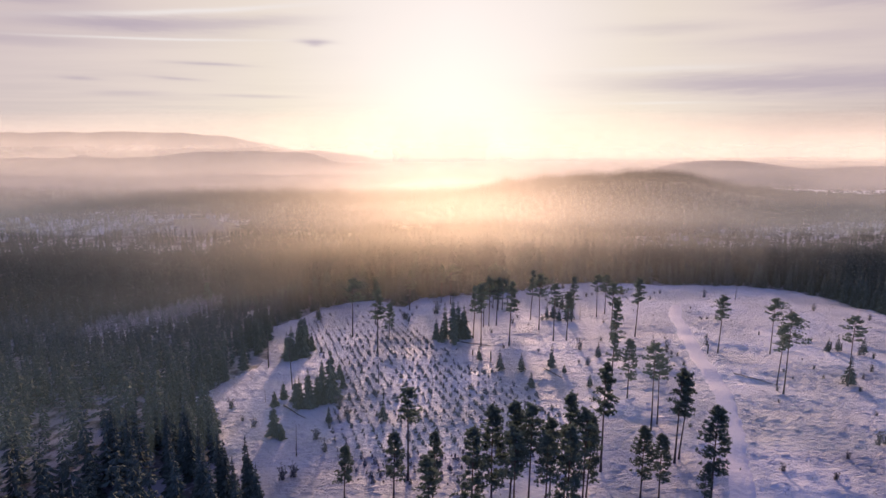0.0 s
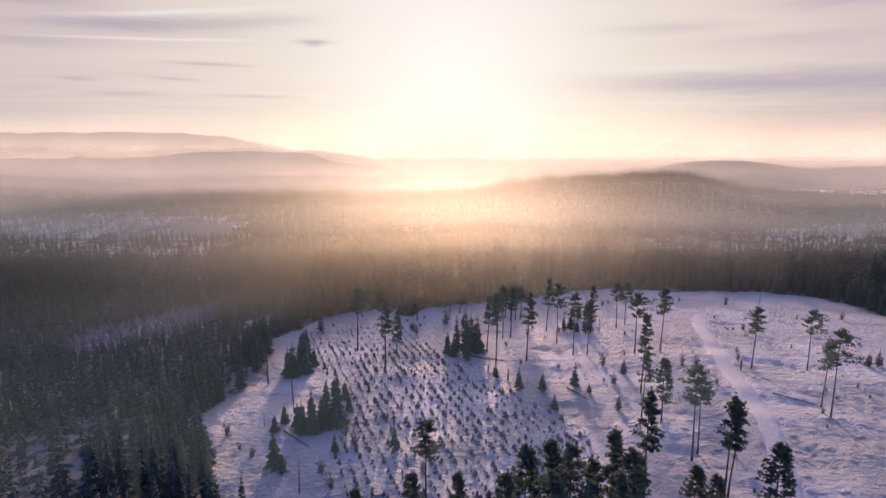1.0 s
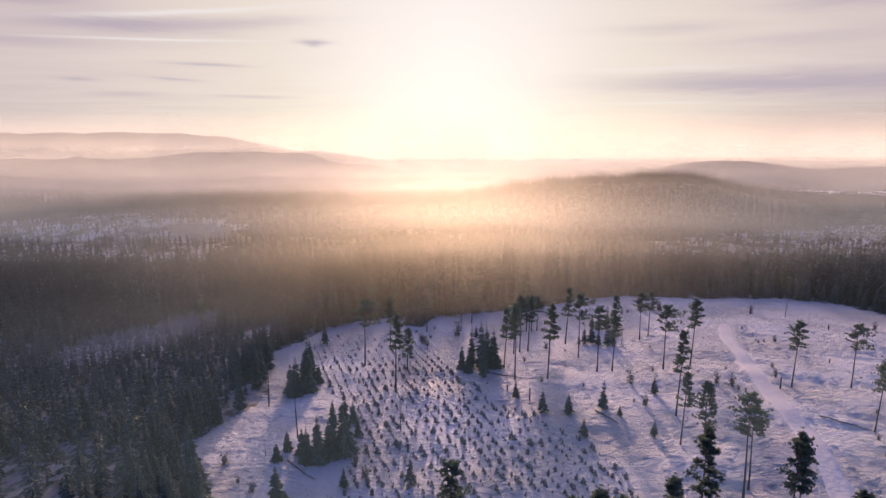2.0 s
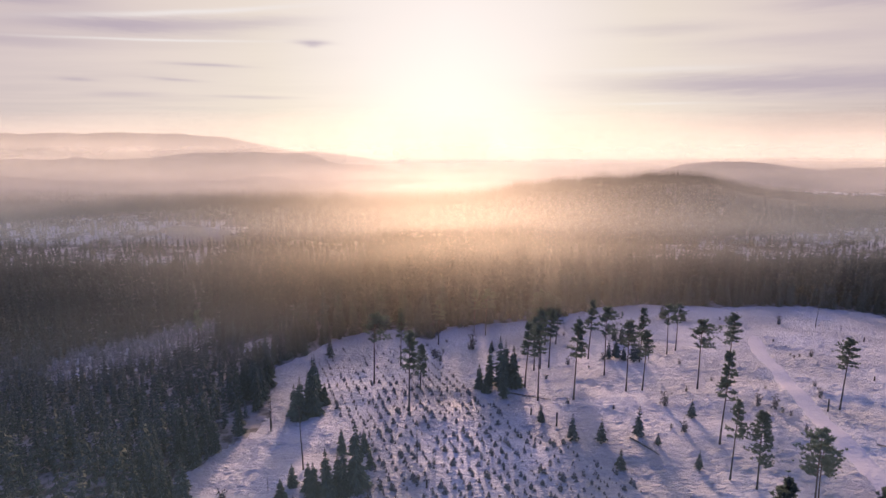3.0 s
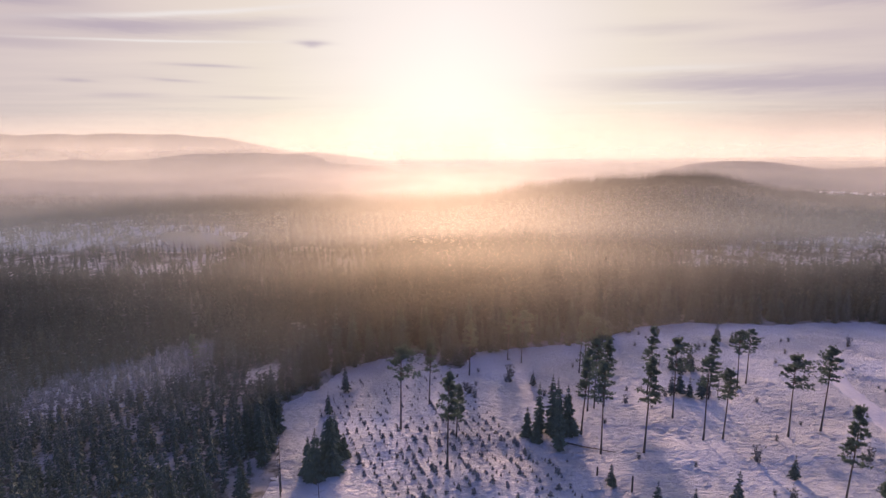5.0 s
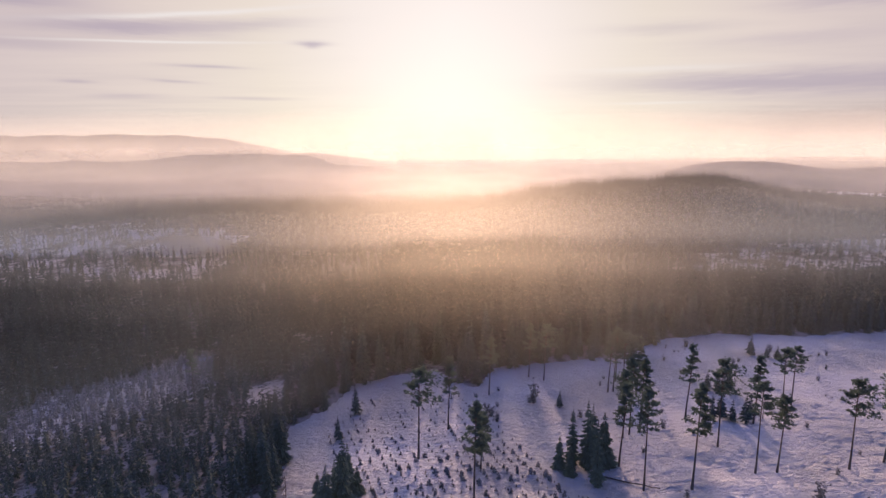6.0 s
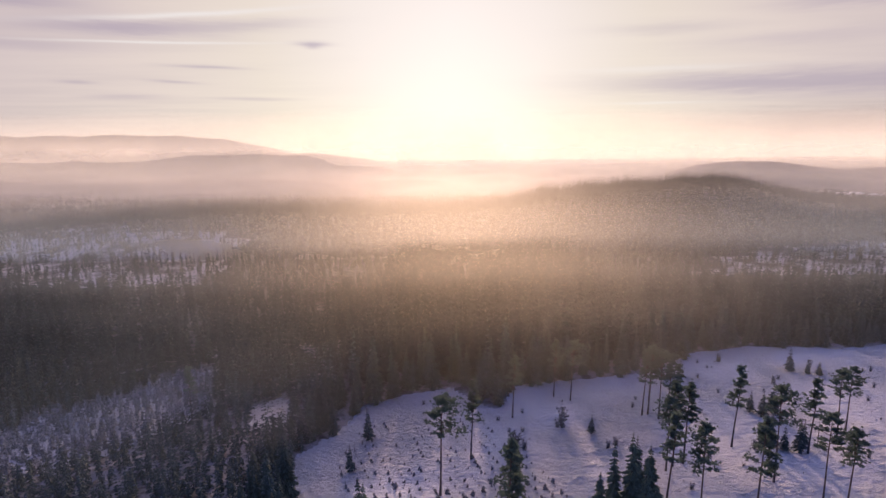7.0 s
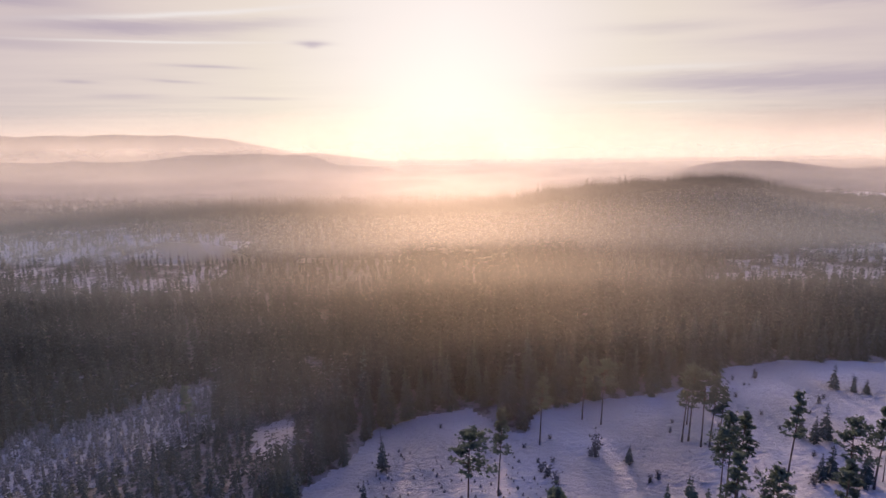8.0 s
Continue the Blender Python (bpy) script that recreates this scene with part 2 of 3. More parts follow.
def land(x, y):
    """Height of the land, without the fine relief of the snow."""
    x, y = np.asarray(x, float), np.asarray(y, float)
    u, v = np.clip(x, -150, 150) / 100, (np.clip(y, 40, 270) - 160) / 100
    near = -1.43 + 3.33 * u - 4.06 * u * u + 0.08 * u * v - 2.95 * v * v
    # wooded ridge beyond the valley: its line in plan, and its rise along it
    line = ridge_line(x)
    rise = np.interp(x, [-700, -473, -409, -351, -290, -230, -170, -79, -12, 20, 39, 75, 141, 194, 249, 316, 336, 377, 407, 511, 700], [-2, 1, 8, 12.5, 16.6, 19.4, 19.2, 17.1, 19.4, 21.5, 24, 30, 33.7, 35.6, 37.7, 33, 25, 17, 13, 5, 0])
    far = -14 + (rise + 1.5 * wave(x, y, 62, 60)) * np.exp(-((y - line) / 95) ** 2)
    east = np.interp(x, [380, 440, 500, 560, 705, 848, 1013, 1300, 1600], [0, 8, 30, 45, 42, 31, 28, 20, 0])
    far = far + east * np.exp(-((y - 1350) / 130) ** 2)
    west = np.interp(x, [-2600, -1600, -1316, -1057, -775, -517, -330, -150], [0, 54, 69, 83, 82, 72, 45, 0])
    far = far + west * np.exp(-((y - 2400) / 320) ** 2)
    fells = np.interp(x, [-4600, -2800, -1730, -1443, -1264, -1000, -700], [120, 188, 189, 170, 145, 80, 0])
    far = far + fells * np.exp(-((y - 3700) / 500) ** 2)
    far = far + 7 * wave(x, y, 61, 420) * step(y, 820, 1200)
    w = step(np.hypot((x - 10) / 1.0, (y - 150) / 0.85), 130, 300)
    return near * (1 - w) + far * w


def wave(x, y, seed, scale):
    """Smooth uneven field out of a few sines, about -1 to 1."""
    r = np.random.RandomState(seed)
    out = 0
    for _ in range(9):
        a, f, ph = r.uniform(0, 2 * math.pi), r.uniform(0.6, 1.9) / scale, r.uniform(0, 6.3)
        out = out + np.sin((x * math.cos(a) + y * math.sin(a)) * f * 2 * math.pi + ph)
    return out / 4.5


def relief(x, y):
    """Tussocks, brash and wind ridges under the snow, smoothed away on the track."""
    r = 0.12 * wave(x * 0.45, y, 3, 6.0) + 0.14 * wave(x * 0.45, y, 4, 3.2) + 0.35 * wave(x, y, 5, 22)
    d = road_distance(x, y)
    track = 1 - step(d, 1.3, 3.0)
    near = 1 - step(np.hypot(x - 40, y - 140), 190, 260)
    return near * (r * (1 - track) + (0.35 * wave(x, y, 5, 22) - 0.15) * track)


def height(x, y):
    return land(x, y) + relief(np.asarray(x, float), np.asarray(y, float))


def quick_mesh(name, verts, faces, mats, smooth=False, mat_index=None):
    """A mesh out of arrays; faces is an (n, 3) or (n, 4) array."""
    me = bpy.data.meshes.new(name)
    nf, c = faces.shape
    me.vertices.add(len(verts))
    me.vertices.foreach_set("co", np.ascontiguousarray(verts, np.float32).ravel())
    me.loops.add(nf * c)
    me.loops.foreach_set("vertex_index", np.ascontiguousarray(faces, np.int32).ravel())
    me.polygons.add(nf)
    me.polygons.foreach_set("loop_start", np.arange(0, nf * c, c, dtype=np.int32))
    if mat_index is not None:
        me.polygons.foreach_set("material_index", np.ascontiguousarray(mat_index, np.int32))
    me.polygons.foreach_set("use_smooth", np.full(nf, smooth))
    for m in mats:
        me.materials.append(m)
    me.update(calc_edges=True)
    return me


# edges of the open ground, in plan
CLEARING = [(-5, 20), (-20, 50), (-28, 75), (-35, 92), (-47, 112), (-63, 137), (-59, 146), (-54, 152), (-52, 163), (-57, 178), (-59, 188), (-60, 196), (-53, 203), (-50, 213), (-49, 219), (-41, 223), (-26, 227), (-15, 211), (-8, 226), (13, 229), (26, 231), (49, 249), (69, 256), (100, 259), (150, 279), (173, 270), (178, 222), (180, 190), (215, 120), (215, 20)]
GAP = [(-68, 206), (-76, 214), (-80, 227), (-72, 231), (-66, 217)]
YOUNG_STAND = [(-148, 238), (-137, 240), (-125, 248), (-120, 264), (-104, 264), (-90, 226), (-106, 207), (-124, 198), (-141, 207)]
GLADE = [(-108, 118), (-96, 108), (-80, 108), (-76, 122), (-84, 140), (-100, 146)]
BOG_EAST = [(120, 410), (190, 398), (330, 404), (420, 430), (460, 520), (380, 540), (250, 500), (150, 450)]
FIELD_WEST = [(-480, 470), (-330, 470), (-190, 480), (-165, 520), (-280, 555), (-480, 560)]
FIELD_FAR = [(600, 960), (690, 890), (800, 880), (830, 930), (720, 1010), (640, 1080)]
SPARSE_WEST = [(-420, 405), (-165, 388), (-172, 482), (-480, 475)]


def inside(poly, x, y):
    x, y = np.asarray(x, float), np.asarray(y, float)
    r = np.zeros(x.shape, bool)
    for (ax, ay), (bx, by) in zip(poly, poly[1:] + poly[:1]):
        c = ((ay > y) != (by > y)) & (x < (bx - ax) * (y - ay) / (by - ay + 1e-9) + ax)
        r ^= c
    return r


def spaced(a, b, fine_a, fine_b, fine, grow, most):
    """Grid lines: fine steps between fine_a and fine_b, growing ones outside."""
    mid = list(np.arange(fine_a, fine_b + fine / 2, fine))
    up, s = [], fine
    p = mid[-1]
    while p < b:
        s = min(s * grow, most)
        p += s
        up.append(min(p, b))
    down, s = [], fine
    p = mid[0]
    while p > a:
        s = min(s * grow, most)
        p -= s
        down.append(max(p, a))
    return np.array(down[::-1] + mid + up)


def build_ground():
    xs = spaced(-4700, 4700, -62, 165, 1.0, 1.09, 90)
    ys = spaced(-900, 4750, 80, 255, 0.8, 1.08, 70)
    X, Y = np.meshgrid(xs, ys)
    V = np.stack([X, Y, height(X, Y)], -1).reshape(-1, 3)
    ny, nx = X.shape
    i = np.arange(ny * nx).reshape(ny, nx)
    F = np.stack([i[:-1, :-1], i[:-1, 1:], i[1:, 1:], i[1:, :-1]], -1).reshape(-1, 4)
    c = V[F].mean(1)
    open_land = inside(CLEARING, c[:, 0], c[:, 1]) | (c[:, 1] < 60)
    dimmed = np.zeros(len(c), bool)
    for p in (BOG_EAST, FIELD_WEST, SPARSE_WEST):
        dimmed |= inside(p, c[:, 0], c[:, 1])
    for p in (GAP, YOUNG_STAND, FIELD_FAR):
        open_land |= inside(p, c[:, 0], c[:, 1])
    # far woods take the floor with least snow, painted dark as if shaded
    index = np.where(open_land, 0, np.where(dimmed, 3, np.where(c[:, 1] > 285, 2, 1)))
    me = quick_mesh("ground", V, F, [SNOW, FLOOR, WOODED, DIMMED_SNOW], True, index)
    g = new("ground", me)
    tagged(g, "uneven snow-covered ground of a felled clearing and wooded hills", "ground", kind="structure")
    return g


build_ground()


def build_track():
    """The snowed-up forest track with two wheel ruts."""
    P = np.array(ROAD, float)
    t = np.linspace(0, len(P) - 1, 160)
    k = np.arange(len(P))
    c = np.stack([np.interp(t, k, P[:, 0]), np.interp(t, k, P[:, 1])], 1)
    for _ in range(12):
        c[1:-1] = 0.25 * c[:-2] + 0.5 * c[1:-1] + 0.25 * c[2:]
    d = np.gradient(c, axis=0)
    n = np.stack([-d[:, 1], d[:, 0]], 1) / np.linalg.norm(d, axis=1)[:, None]
    off = np.array([-3.1, -2.3, -1.25, -0.95, -0.65, 0, 0.65, 0.95, 1.25, 2.3, 3.1])
    up = np.array([-0.45, -0.10, 0.03, 0.0, 0.03, 0.05, 0.03, 0.0, 0.03, -0.10, -0.45])
    wob = 1 + 0.12 * wave(c[:, 0], c[:, 1], 31, 9) + 0.14 * wave(c[:, 0], c[:, 1], 32, 3)
    X = c[:, None, 0] + n[:, None, 0] * off * wob[:, None]
    Y = c[:, None, 1] + n[:, None, 1] * off * wob[:, None]
    Z = (land(c[:, 0], c[:, 1]) + 0.35 * wave(c[:, 0], c[:, 1], 5, 22))[:, None] + up - 0.4 * (1 - step(np.minimum(np.arange(160), np.arange(160)[::-1]), 2, 22))[:, None]
    ny, nx = X.shape
    i = np.arange(ny * nx).reshape(ny, nx)
    F = np.stack([i[:-1, :-1], i[1:, :-1], i[1:, 1:], i[:-1, 1:]], -1).reshape(-1, 4)
    tr = new("road", quick_mesh("road", np.stack([X, Y, Z], -1).reshape(-1, 3), F, [TRACK], True))
    tagged(tr, "packed snow forest track with wheel ruts across the clearing", "road", kind="structure")


build_track()


# ---- shapes of trees, as arrays of corners and triangles ----
def tube(points, radii, sides):
    V, F = [], []
    for (x, y, z), r in zip(points, radii):
        for s in range(sides):
            a = 2 * math.pi * s / sides
            V.append((x + r * math.cos(a), y + r * math.sin(a), z))
    for i in range(len(points) - 1):
        for s in range(sides):
            a, b = i * sides + s, i * sides + (s + 1) % sides
            F += [(a, b, b + sides), (a, b + sides, a + sides)]
    return V, F


def limb(V, F, p, q, r0, r1):
    """A thin three-sided limb from p to q."""
    p, q = np.array(p), np.array(q)
    d = (q - p) / (np.linalg.norm(q - p) + 1e-9)
    a = np.cross(d, (0, 0, 1.0)) if abs(d[2]) < 0.9 else np.array((1.0, 0, 0))
    a /= np.linalg.norm(a)
    b = np.cross(d, a)
    n = len(V)
    for c, r in ((p, r0), (q, r1)):
        for s in range(3):
            t = 2.094 * s
            V.append(tuple(c + r * (math.cos(t) * a + math.sin(t) * b)))
    for s in range(3):
        e = (s + 1) % 3
        F += [(n + s, n + e, n + 3 + e), (n + s, n + 3 + e, n + 3 + s)]


def spruce_crown(rnd, h, wide, whorls, arms, detail=2, bottom=0.06):
    """Tiers of drooping boughs round a stem; detail 2 adds side sprays, 0 keeps a bough to a bent blade."""
    V, F = [], []
    for i in range(whorls):
        t = bottom + (1 - bottom) * (i + rnd.uniform(0, 0.7)) / whorls
        z = h * t
        r = wide * (1 - t) ** 0.8 * rnd.uniform(0.8, 1.15) + 0.12
        n = max(4, round(arms * (0.55 + 0.45 * (1 - t))))
        a0 = rnd.uniform(0, 6.3)
        for j in range(n):
            if detail == 2 and rnd.random() < 0.1:
                continue
            a = a0 + 2 * math.pi * j / n + rnd.uniform(-0.3, 0.3)
            rr = r * rnd.uniform(0.5, 1.25)
            c, s = math.cos(a), math.sin(a)
            drop = rr * rnd.uniform(0.25, 0.6) * (1 - 0.6 * t)
            w = rr * (rnd.uniform(0.17, 0.28) if detail == 2 else rnd.uniform(0.26, 0.4)) + 0.06
            lift = rr * 0.12
            o = len(V)
            mx, mz = rr * 0.5, z - drop * 0.4
            if detail == 0:
                V += [(0, 0, z + 0.25 * rr), (mx * c - w * s, mx * s + w * c, mz - w * 0.8), (rr * c, rr * s, z - drop), (mx * c + w * s, mx * s - w * c, mz - w * 0.8)]
                F += [(o, o + 1, o + 2), (o, o + 2, o + 3)]
                continue
            V += [(0, 0, z + 0.1 * rr), (mx * c - w * s, mx * s + w * c, mz - w * 0.55), (mx * c + w * s, mx * s - w * c, mz - w * 0.55), (mx * c, mx * s, mz + lift), (rr * c, rr * s, z - drop)]
            F += [(o, o + 1, o + 3), (o, o + 3, o + 2), (o + 1, o + 4, o + 3), (o + 3, o + 4, o + 2)]
            if detail == 2:
                for side in (-1, 1):
                    f = rnd.uniform(0.55, 0.85)
                    b = a + side * rnd.uniform(0.25, 0.5)
                    e = rr * rnd.uniform(0.75, 1.05)
                    o = len(V)
                    V += [(rr * 0.3 * c, rr * 0.3 * s, z - drop * 0.2), (e * math.cos(b), e * math.sin(b), z - drop * 1.15), (rr * f * c, rr * f * s, z - drop * f)]
                    F += [(o, o + 1, o + 2)]
    o = len(V)
    V += [(0.08, 0, h * 0.93), (-0.05, 0.08, h * 0.93), (-0.05, -0.08, h * 0.93), (0, 0, h * 1.03)]
    F += [(o, o + 1, o + 3), (o + 1, o + 2, o + 3), (o + 2, o, o + 3)]
    return np.array(V, float), np.array(F, int)


def stem_shape(rnd, h, r, bend, sides=7, top=1.0):
    pts, rad = [], []
    bx, by = rnd.uniform(-bend, bend), rnd.uniform(-bend, bend)
    for i in range(9):
        t = i / 8 * top
        k = math.sin(t * 2.6) * t
        pts.append((bx * k, by * k, h * t - (0.5 if i == 0 else 0)))
        rad.append(r * (1 - 0.85 * t) + (r * 0.35 if i == 0 else 0))
    return pts, rad, tube(pts, rad, sides)


def pine_parts(rnd, h, crown_from, wide, clumps, lop=0.0, cone=False):
    """A tall Scots pine: bare stem, limbs and tufts of needles in the top."""
    pts, rad, (TV, TF) = stem_shape(rnd, h, 0.017 * h * 0.55 + 0.03, 0.5)
    LV, LF, V, F = [], [], [], []

    def at(t):
        i = min(int(t * 8), 7)
        f = t * 8 - i
        return np.array(pts[i]) * (1 - f) + np.array(pts[i + 1]) * f

    centres = []
    n_limb = max(8, clumps // 8)
    for i in range(n_limb):
        t = crown_from + (0.98 - crown_from) * ((i + rnd.random()) / n_limb) ** 0.8
        q = (t - crown_from) / (1 - crown_from)
        r = wide * (0.45 + 0.75 * math.sin(min(1.0, q * 1.05 + 0.12) * math.pi) ** 0.8) * rnd.uniform(0.5, 1.25)
        if cone:
            r = wide * (1.12 - q) ** 0.8 * rnd.uniform(0.6, 1.2)
        a = rnd.uniform(0, 6.283)
        d = np.array((math.cos(a), math.sin(a), rnd.uniform(-0.12, 0.2) + 0.45 * q))
        d[0] += lop
        p = at(t)
        e = p + d * r
        limb(LV, LF, p, e, 0.07 * (1.2 - q), 0.02)
        side = np.array((-d[1], d[0], 0))
        # a flat plate of tufts along each limb, wider towards its end
        for j in range(17):
            f = rnd.uniform(0.3, 1.08)
            centres.append(p + d * r * f + side * rnd.gauss(0, 0.13 + 0.2 * r * f) + np.array((0, 0, rnd.gauss(0.12, 0.09))))
    for _ in range(max(8, clumps // 8)):
        centres.append(at(0.96) + np.array((rnd.gauss(0, 0.5), rnd.gauss(0, 0.5), rnd.gauss(0.1, 0.4))))
    # a few dead snags below the crown
    for _ in range(5):
        t = rnd.uniform(crown_from * 0.55, crown_from)
        a = rnd.uniform(0, 6.283)
        p = at(t)
        limb(LV, LF, p, p + np.array((math.cos(a), math.sin(a), -0.15)) * rnd.uniform(0.5, 1.3), 0.04, 0.01)
    for c in centres:
        s = rnd.uniform(0.24, 0.46)
        for _ in range(9):
            d = np.array((rnd.gauss(0, 1), rnd.gauss(0, 1), rnd.gauss(0.15, 0.55)))
            d /= np.linalg.norm(d) + 1e-9
            w = np.cross(d, (rnd.gauss(0, 1), rnd.gauss(0, 1), rnd.gauss(0, 1)))
            w /= np.linalg.norm(w) + 1e-9
            o = len(V)
            b = c - d * s * 0.25
            V += [tuple(b + w * s * 0.33), tuple(b - w * s * 0.33), tuple(c + d * s * rnd.uniform(0.8, 1.4))]
            F += [(o, o + 1, o + 2)]
    n = len(TV)
    TV, TF = TV + LV, TF + [tuple(i + n for i in f) for f in LF]
    return (np.array(TV), np.array(TF)), (np.array(V), np.array(F))


def scatter(name, templates, x, y, z, size, turn, mats, rnd):
    """One mesh with a copy of a template at each place."""
    pick = rnd.randint(0, len(templates), len(x))
    VV, FF, base = [], [], 0
    for ti, (tv, tf) in enumerate(templates):
        s = pick == ti
        m = int(s.sum())
        if not m:
            continue
        c, sn = np.cos(turn[s])[:, None], np.sin(turn[s])[:, None]
        k = size[s][:, None]
        wx = k * (0.85 + 0.3 * rnd.rand(m))[:, None]
        px = (tv[None, :, 0] * c - tv[None, :, 1] * sn) * wx + x[s][:, None]
        py = (tv[None, :, 0] * sn + tv[None, :, 1] * c) * wx + y[s][:, None]
        pz = tv[None, :, 2] * k + z[s][:, None]
        VV.append(np.stack([px, py, pz], -1).reshape(-1, 3))
        FF.append((tf[None] + (np.arange(m) * len(tv))[:, None, None]).reshape(-1, 3) + base)
        base += m * len(tv)
    return new(name, quick_mesh(name, np.concatenate(VV), np.concatenate(FF), mats))


def part(name, shape, mat, parent, label=""):
    ob = new(name, quick_mesh(name, shape[0], shape[1], [mat]))
    ob.parent = parent
    if label:
        tagged(ob, label)
    return ob


def jittered(x0, x1, y0, y1, gap, rnd):
    gx, gy = np.meshgrid(np.arange(x0, x1, gap), np.arange(y0, y1, gap))
    x = gx.ravel() + rnd.uniform(-0.48, 0.48, gx.size) * gap
    y = gy.ravel() + rnd.uniform(-0.48, 0.48, gx.size) * gap
    return x, y


def in_woods(x, y):
    w = ~inside(CLEARING, x, y)
    for p in (GAP, YOUNG_STAND, BOG_EAST, FIELD_WEST, FIELD_FAR):
        w &= ~inside(p, x, y)
    return w & (np.abs(x + 10) < 0.82 * y + 25)


# ---- single trees ----
def pine_thing(seed, h=18.0, crown_from=0.58, wide=2.3, clumps=110, lop=0.0, cone=False):
    rnd = random.Random(seed)
    stem, crown = pine_parts(rnd, h, crown_from, wide, clumps, lop, cone)
    e = new("pine_tree")
    part("trunk", stem, BARK_PINE, e)
    part("crown", crown, PINE, e)
    return e


def spruce_thing(seed, h=15.0, wide=2.2, whorls=30, arms=12, name="spruce_tree", mat=None, bottom=0.06):
    rnd = random.Random(seed)
    e = new(name)
    _, _, (tv, tf) = stem_shape(rnd, h * 0.97, 0.012 * h, 0.1, 6)
    part("trunk", (np.array(tv), np.array(tf)), BARK_SPRUCE, e)
    part("crown", spruce_crown(rnd, h, wide, whorls, arms, 2, bottom), mat or SPRUCE, e)
    return e


def stand(protos, rows, base_h, label, category, group, seed, lean=0.0):
    """Stands trees at rows of x, y, height; protos are used first, then copied."""
    rnd = random.Random(seed)
    made = []
    for x, y, h in rows:
        proto, bh = protos[rnd.randrange(len(protos))], base_h
        k = h / bh
        kw = k ** 0.7 * rnd.uniform(0.88, 1.12)
        m = Matrix.Translation((x, y, float(height(x, y)) - 0.1)) @ Euler((radians(rnd.uniform(-1, 1)), radians(lean + rnd.uniform(-1.2, 1.2)), rnd.uniform(-0.5, 0.5))).to_matrix().to_4x4() @ Matrix.Diagonal((kw, kw, k, 1))
        ob = copy_thing(proto, m)
        tagged(ob, label, category, group)
        made.append(ob)
    return made


def drop_protos(protos):
    for p in protos:
        for o in (*p.children_recursive, p):
            bpy.data.objects.remove(o)


pines = [pine_thing(11, wide=2.4, clumps=270, crown_from=0.56), pine_thing(12, crown_from=0.52, wide=2.3, clumps=270, cone=True), pine_thing(13, crown_from=0.58, wide=2.7, lop=0.25, clumps=260), pine_thing(14, crown_from=0.6, wide=2.2, clumps=200), pine_thing(15, crown_from=0.46, wide=2.0, clumps=270, cone=True)]
broad = [pine_thing(21, crown_from=0.34, wide=3.0, clumps=400, cone=True), pine_thing(22, crown_from=0.28, wide=2.7, clumps=380, cone=True)]


stand(pines, [(29.5, 96.6, 21), (44.6, 112.2, 19.2), (46.8, 114.6, 16), (44.3, 99.2, 18.7), (45.6, 100.4, 17.5), (80.4, 157, 17), (96.6, 158.5, 16.7), (85.1, 135.5, 15.7), (82.8, 128.9, 20), (103.1, 135.4, 18.5), (-6.2, 95.6, 18.2), (20.3, 162.3, 19.5), (31.6, 176.2, 18.5), (34.6, 167.7, 18.2), (44.6, 186.7, 15.7), (38.6, 167.6, 15.2), (31, 190, 17.5), (24.3, 202.7, 13), (10, 170.9, 17), (14, 181.2, 15)], 18.0, "tall Scots pine with bare trunk kept standing in the snowy clearing", "pine tree", "seed pines in the clearing", 1, 1.5)
stand(pines, [(11.9, 162.8, 19.2), (54.9, 193.2, 15), (58.4, 195.6, 14.5), (52.5, 168.1, 17.7), (60.7, 170.2, 18.7), (44.8, 141, 19.5), (40.7, 128.8, 15), (-18.7, 158.9, 19.2), (-28.8, 176.8, 19), (-11.9, 206.4, 15), (0, 217.8, 15), (3.6, 215, 15.5), (18, 205.3, 16), (19.3, 205.2, 16.5), (21, 203.1, 16), (22.5, 202.5, 15.5), (-95, 224.4, 14), (18.6, 184.3, 16.5), (-22.6, 188.4, 17), (22.3, 212.9, 14), (16, 183, 17)], 18.0, "tall Scots pine with bare trunk kept standing in the snowy clearing", "pine tree", "seed pines in the clearing", 2, 1.5)
stand(broad, [(34.2, 88.8, 13.2), (37.2, 88.4, 12), (46.1, 88.3, 17), (43.9, 86.1, 8), (43.9, 125.8, 14.2), (-16.5, 171.9, 12), (-17.1, 90.6, 10), (-8.4, 90.1, 12.5), (-1.6, 88.9, 13)], 18.0, "dense young Scots pine with low green crown in the snow", "pine tree", "young pines in the clearing", 3, 1.0)
stand(broad + pines[:2], [(4.5, 80, 19), (8, 84, 20), (11.3, 86.2, 19.5), (14, 83.8, 20), (15.6, 77.5, 18.5), (17.5, 84, 17.5), (20.5, 86.9, 20), (22.6, 83, 19.5), (19, 79, 19), (-1.8, 77, 16), (11, 79.5, 19), (24, 86, 17)], 18.0, "dark Scots pine in a dense group on the snow", "pine tree", "dense group of pines", 4, 0.5)
drop_protos(pines + broad)

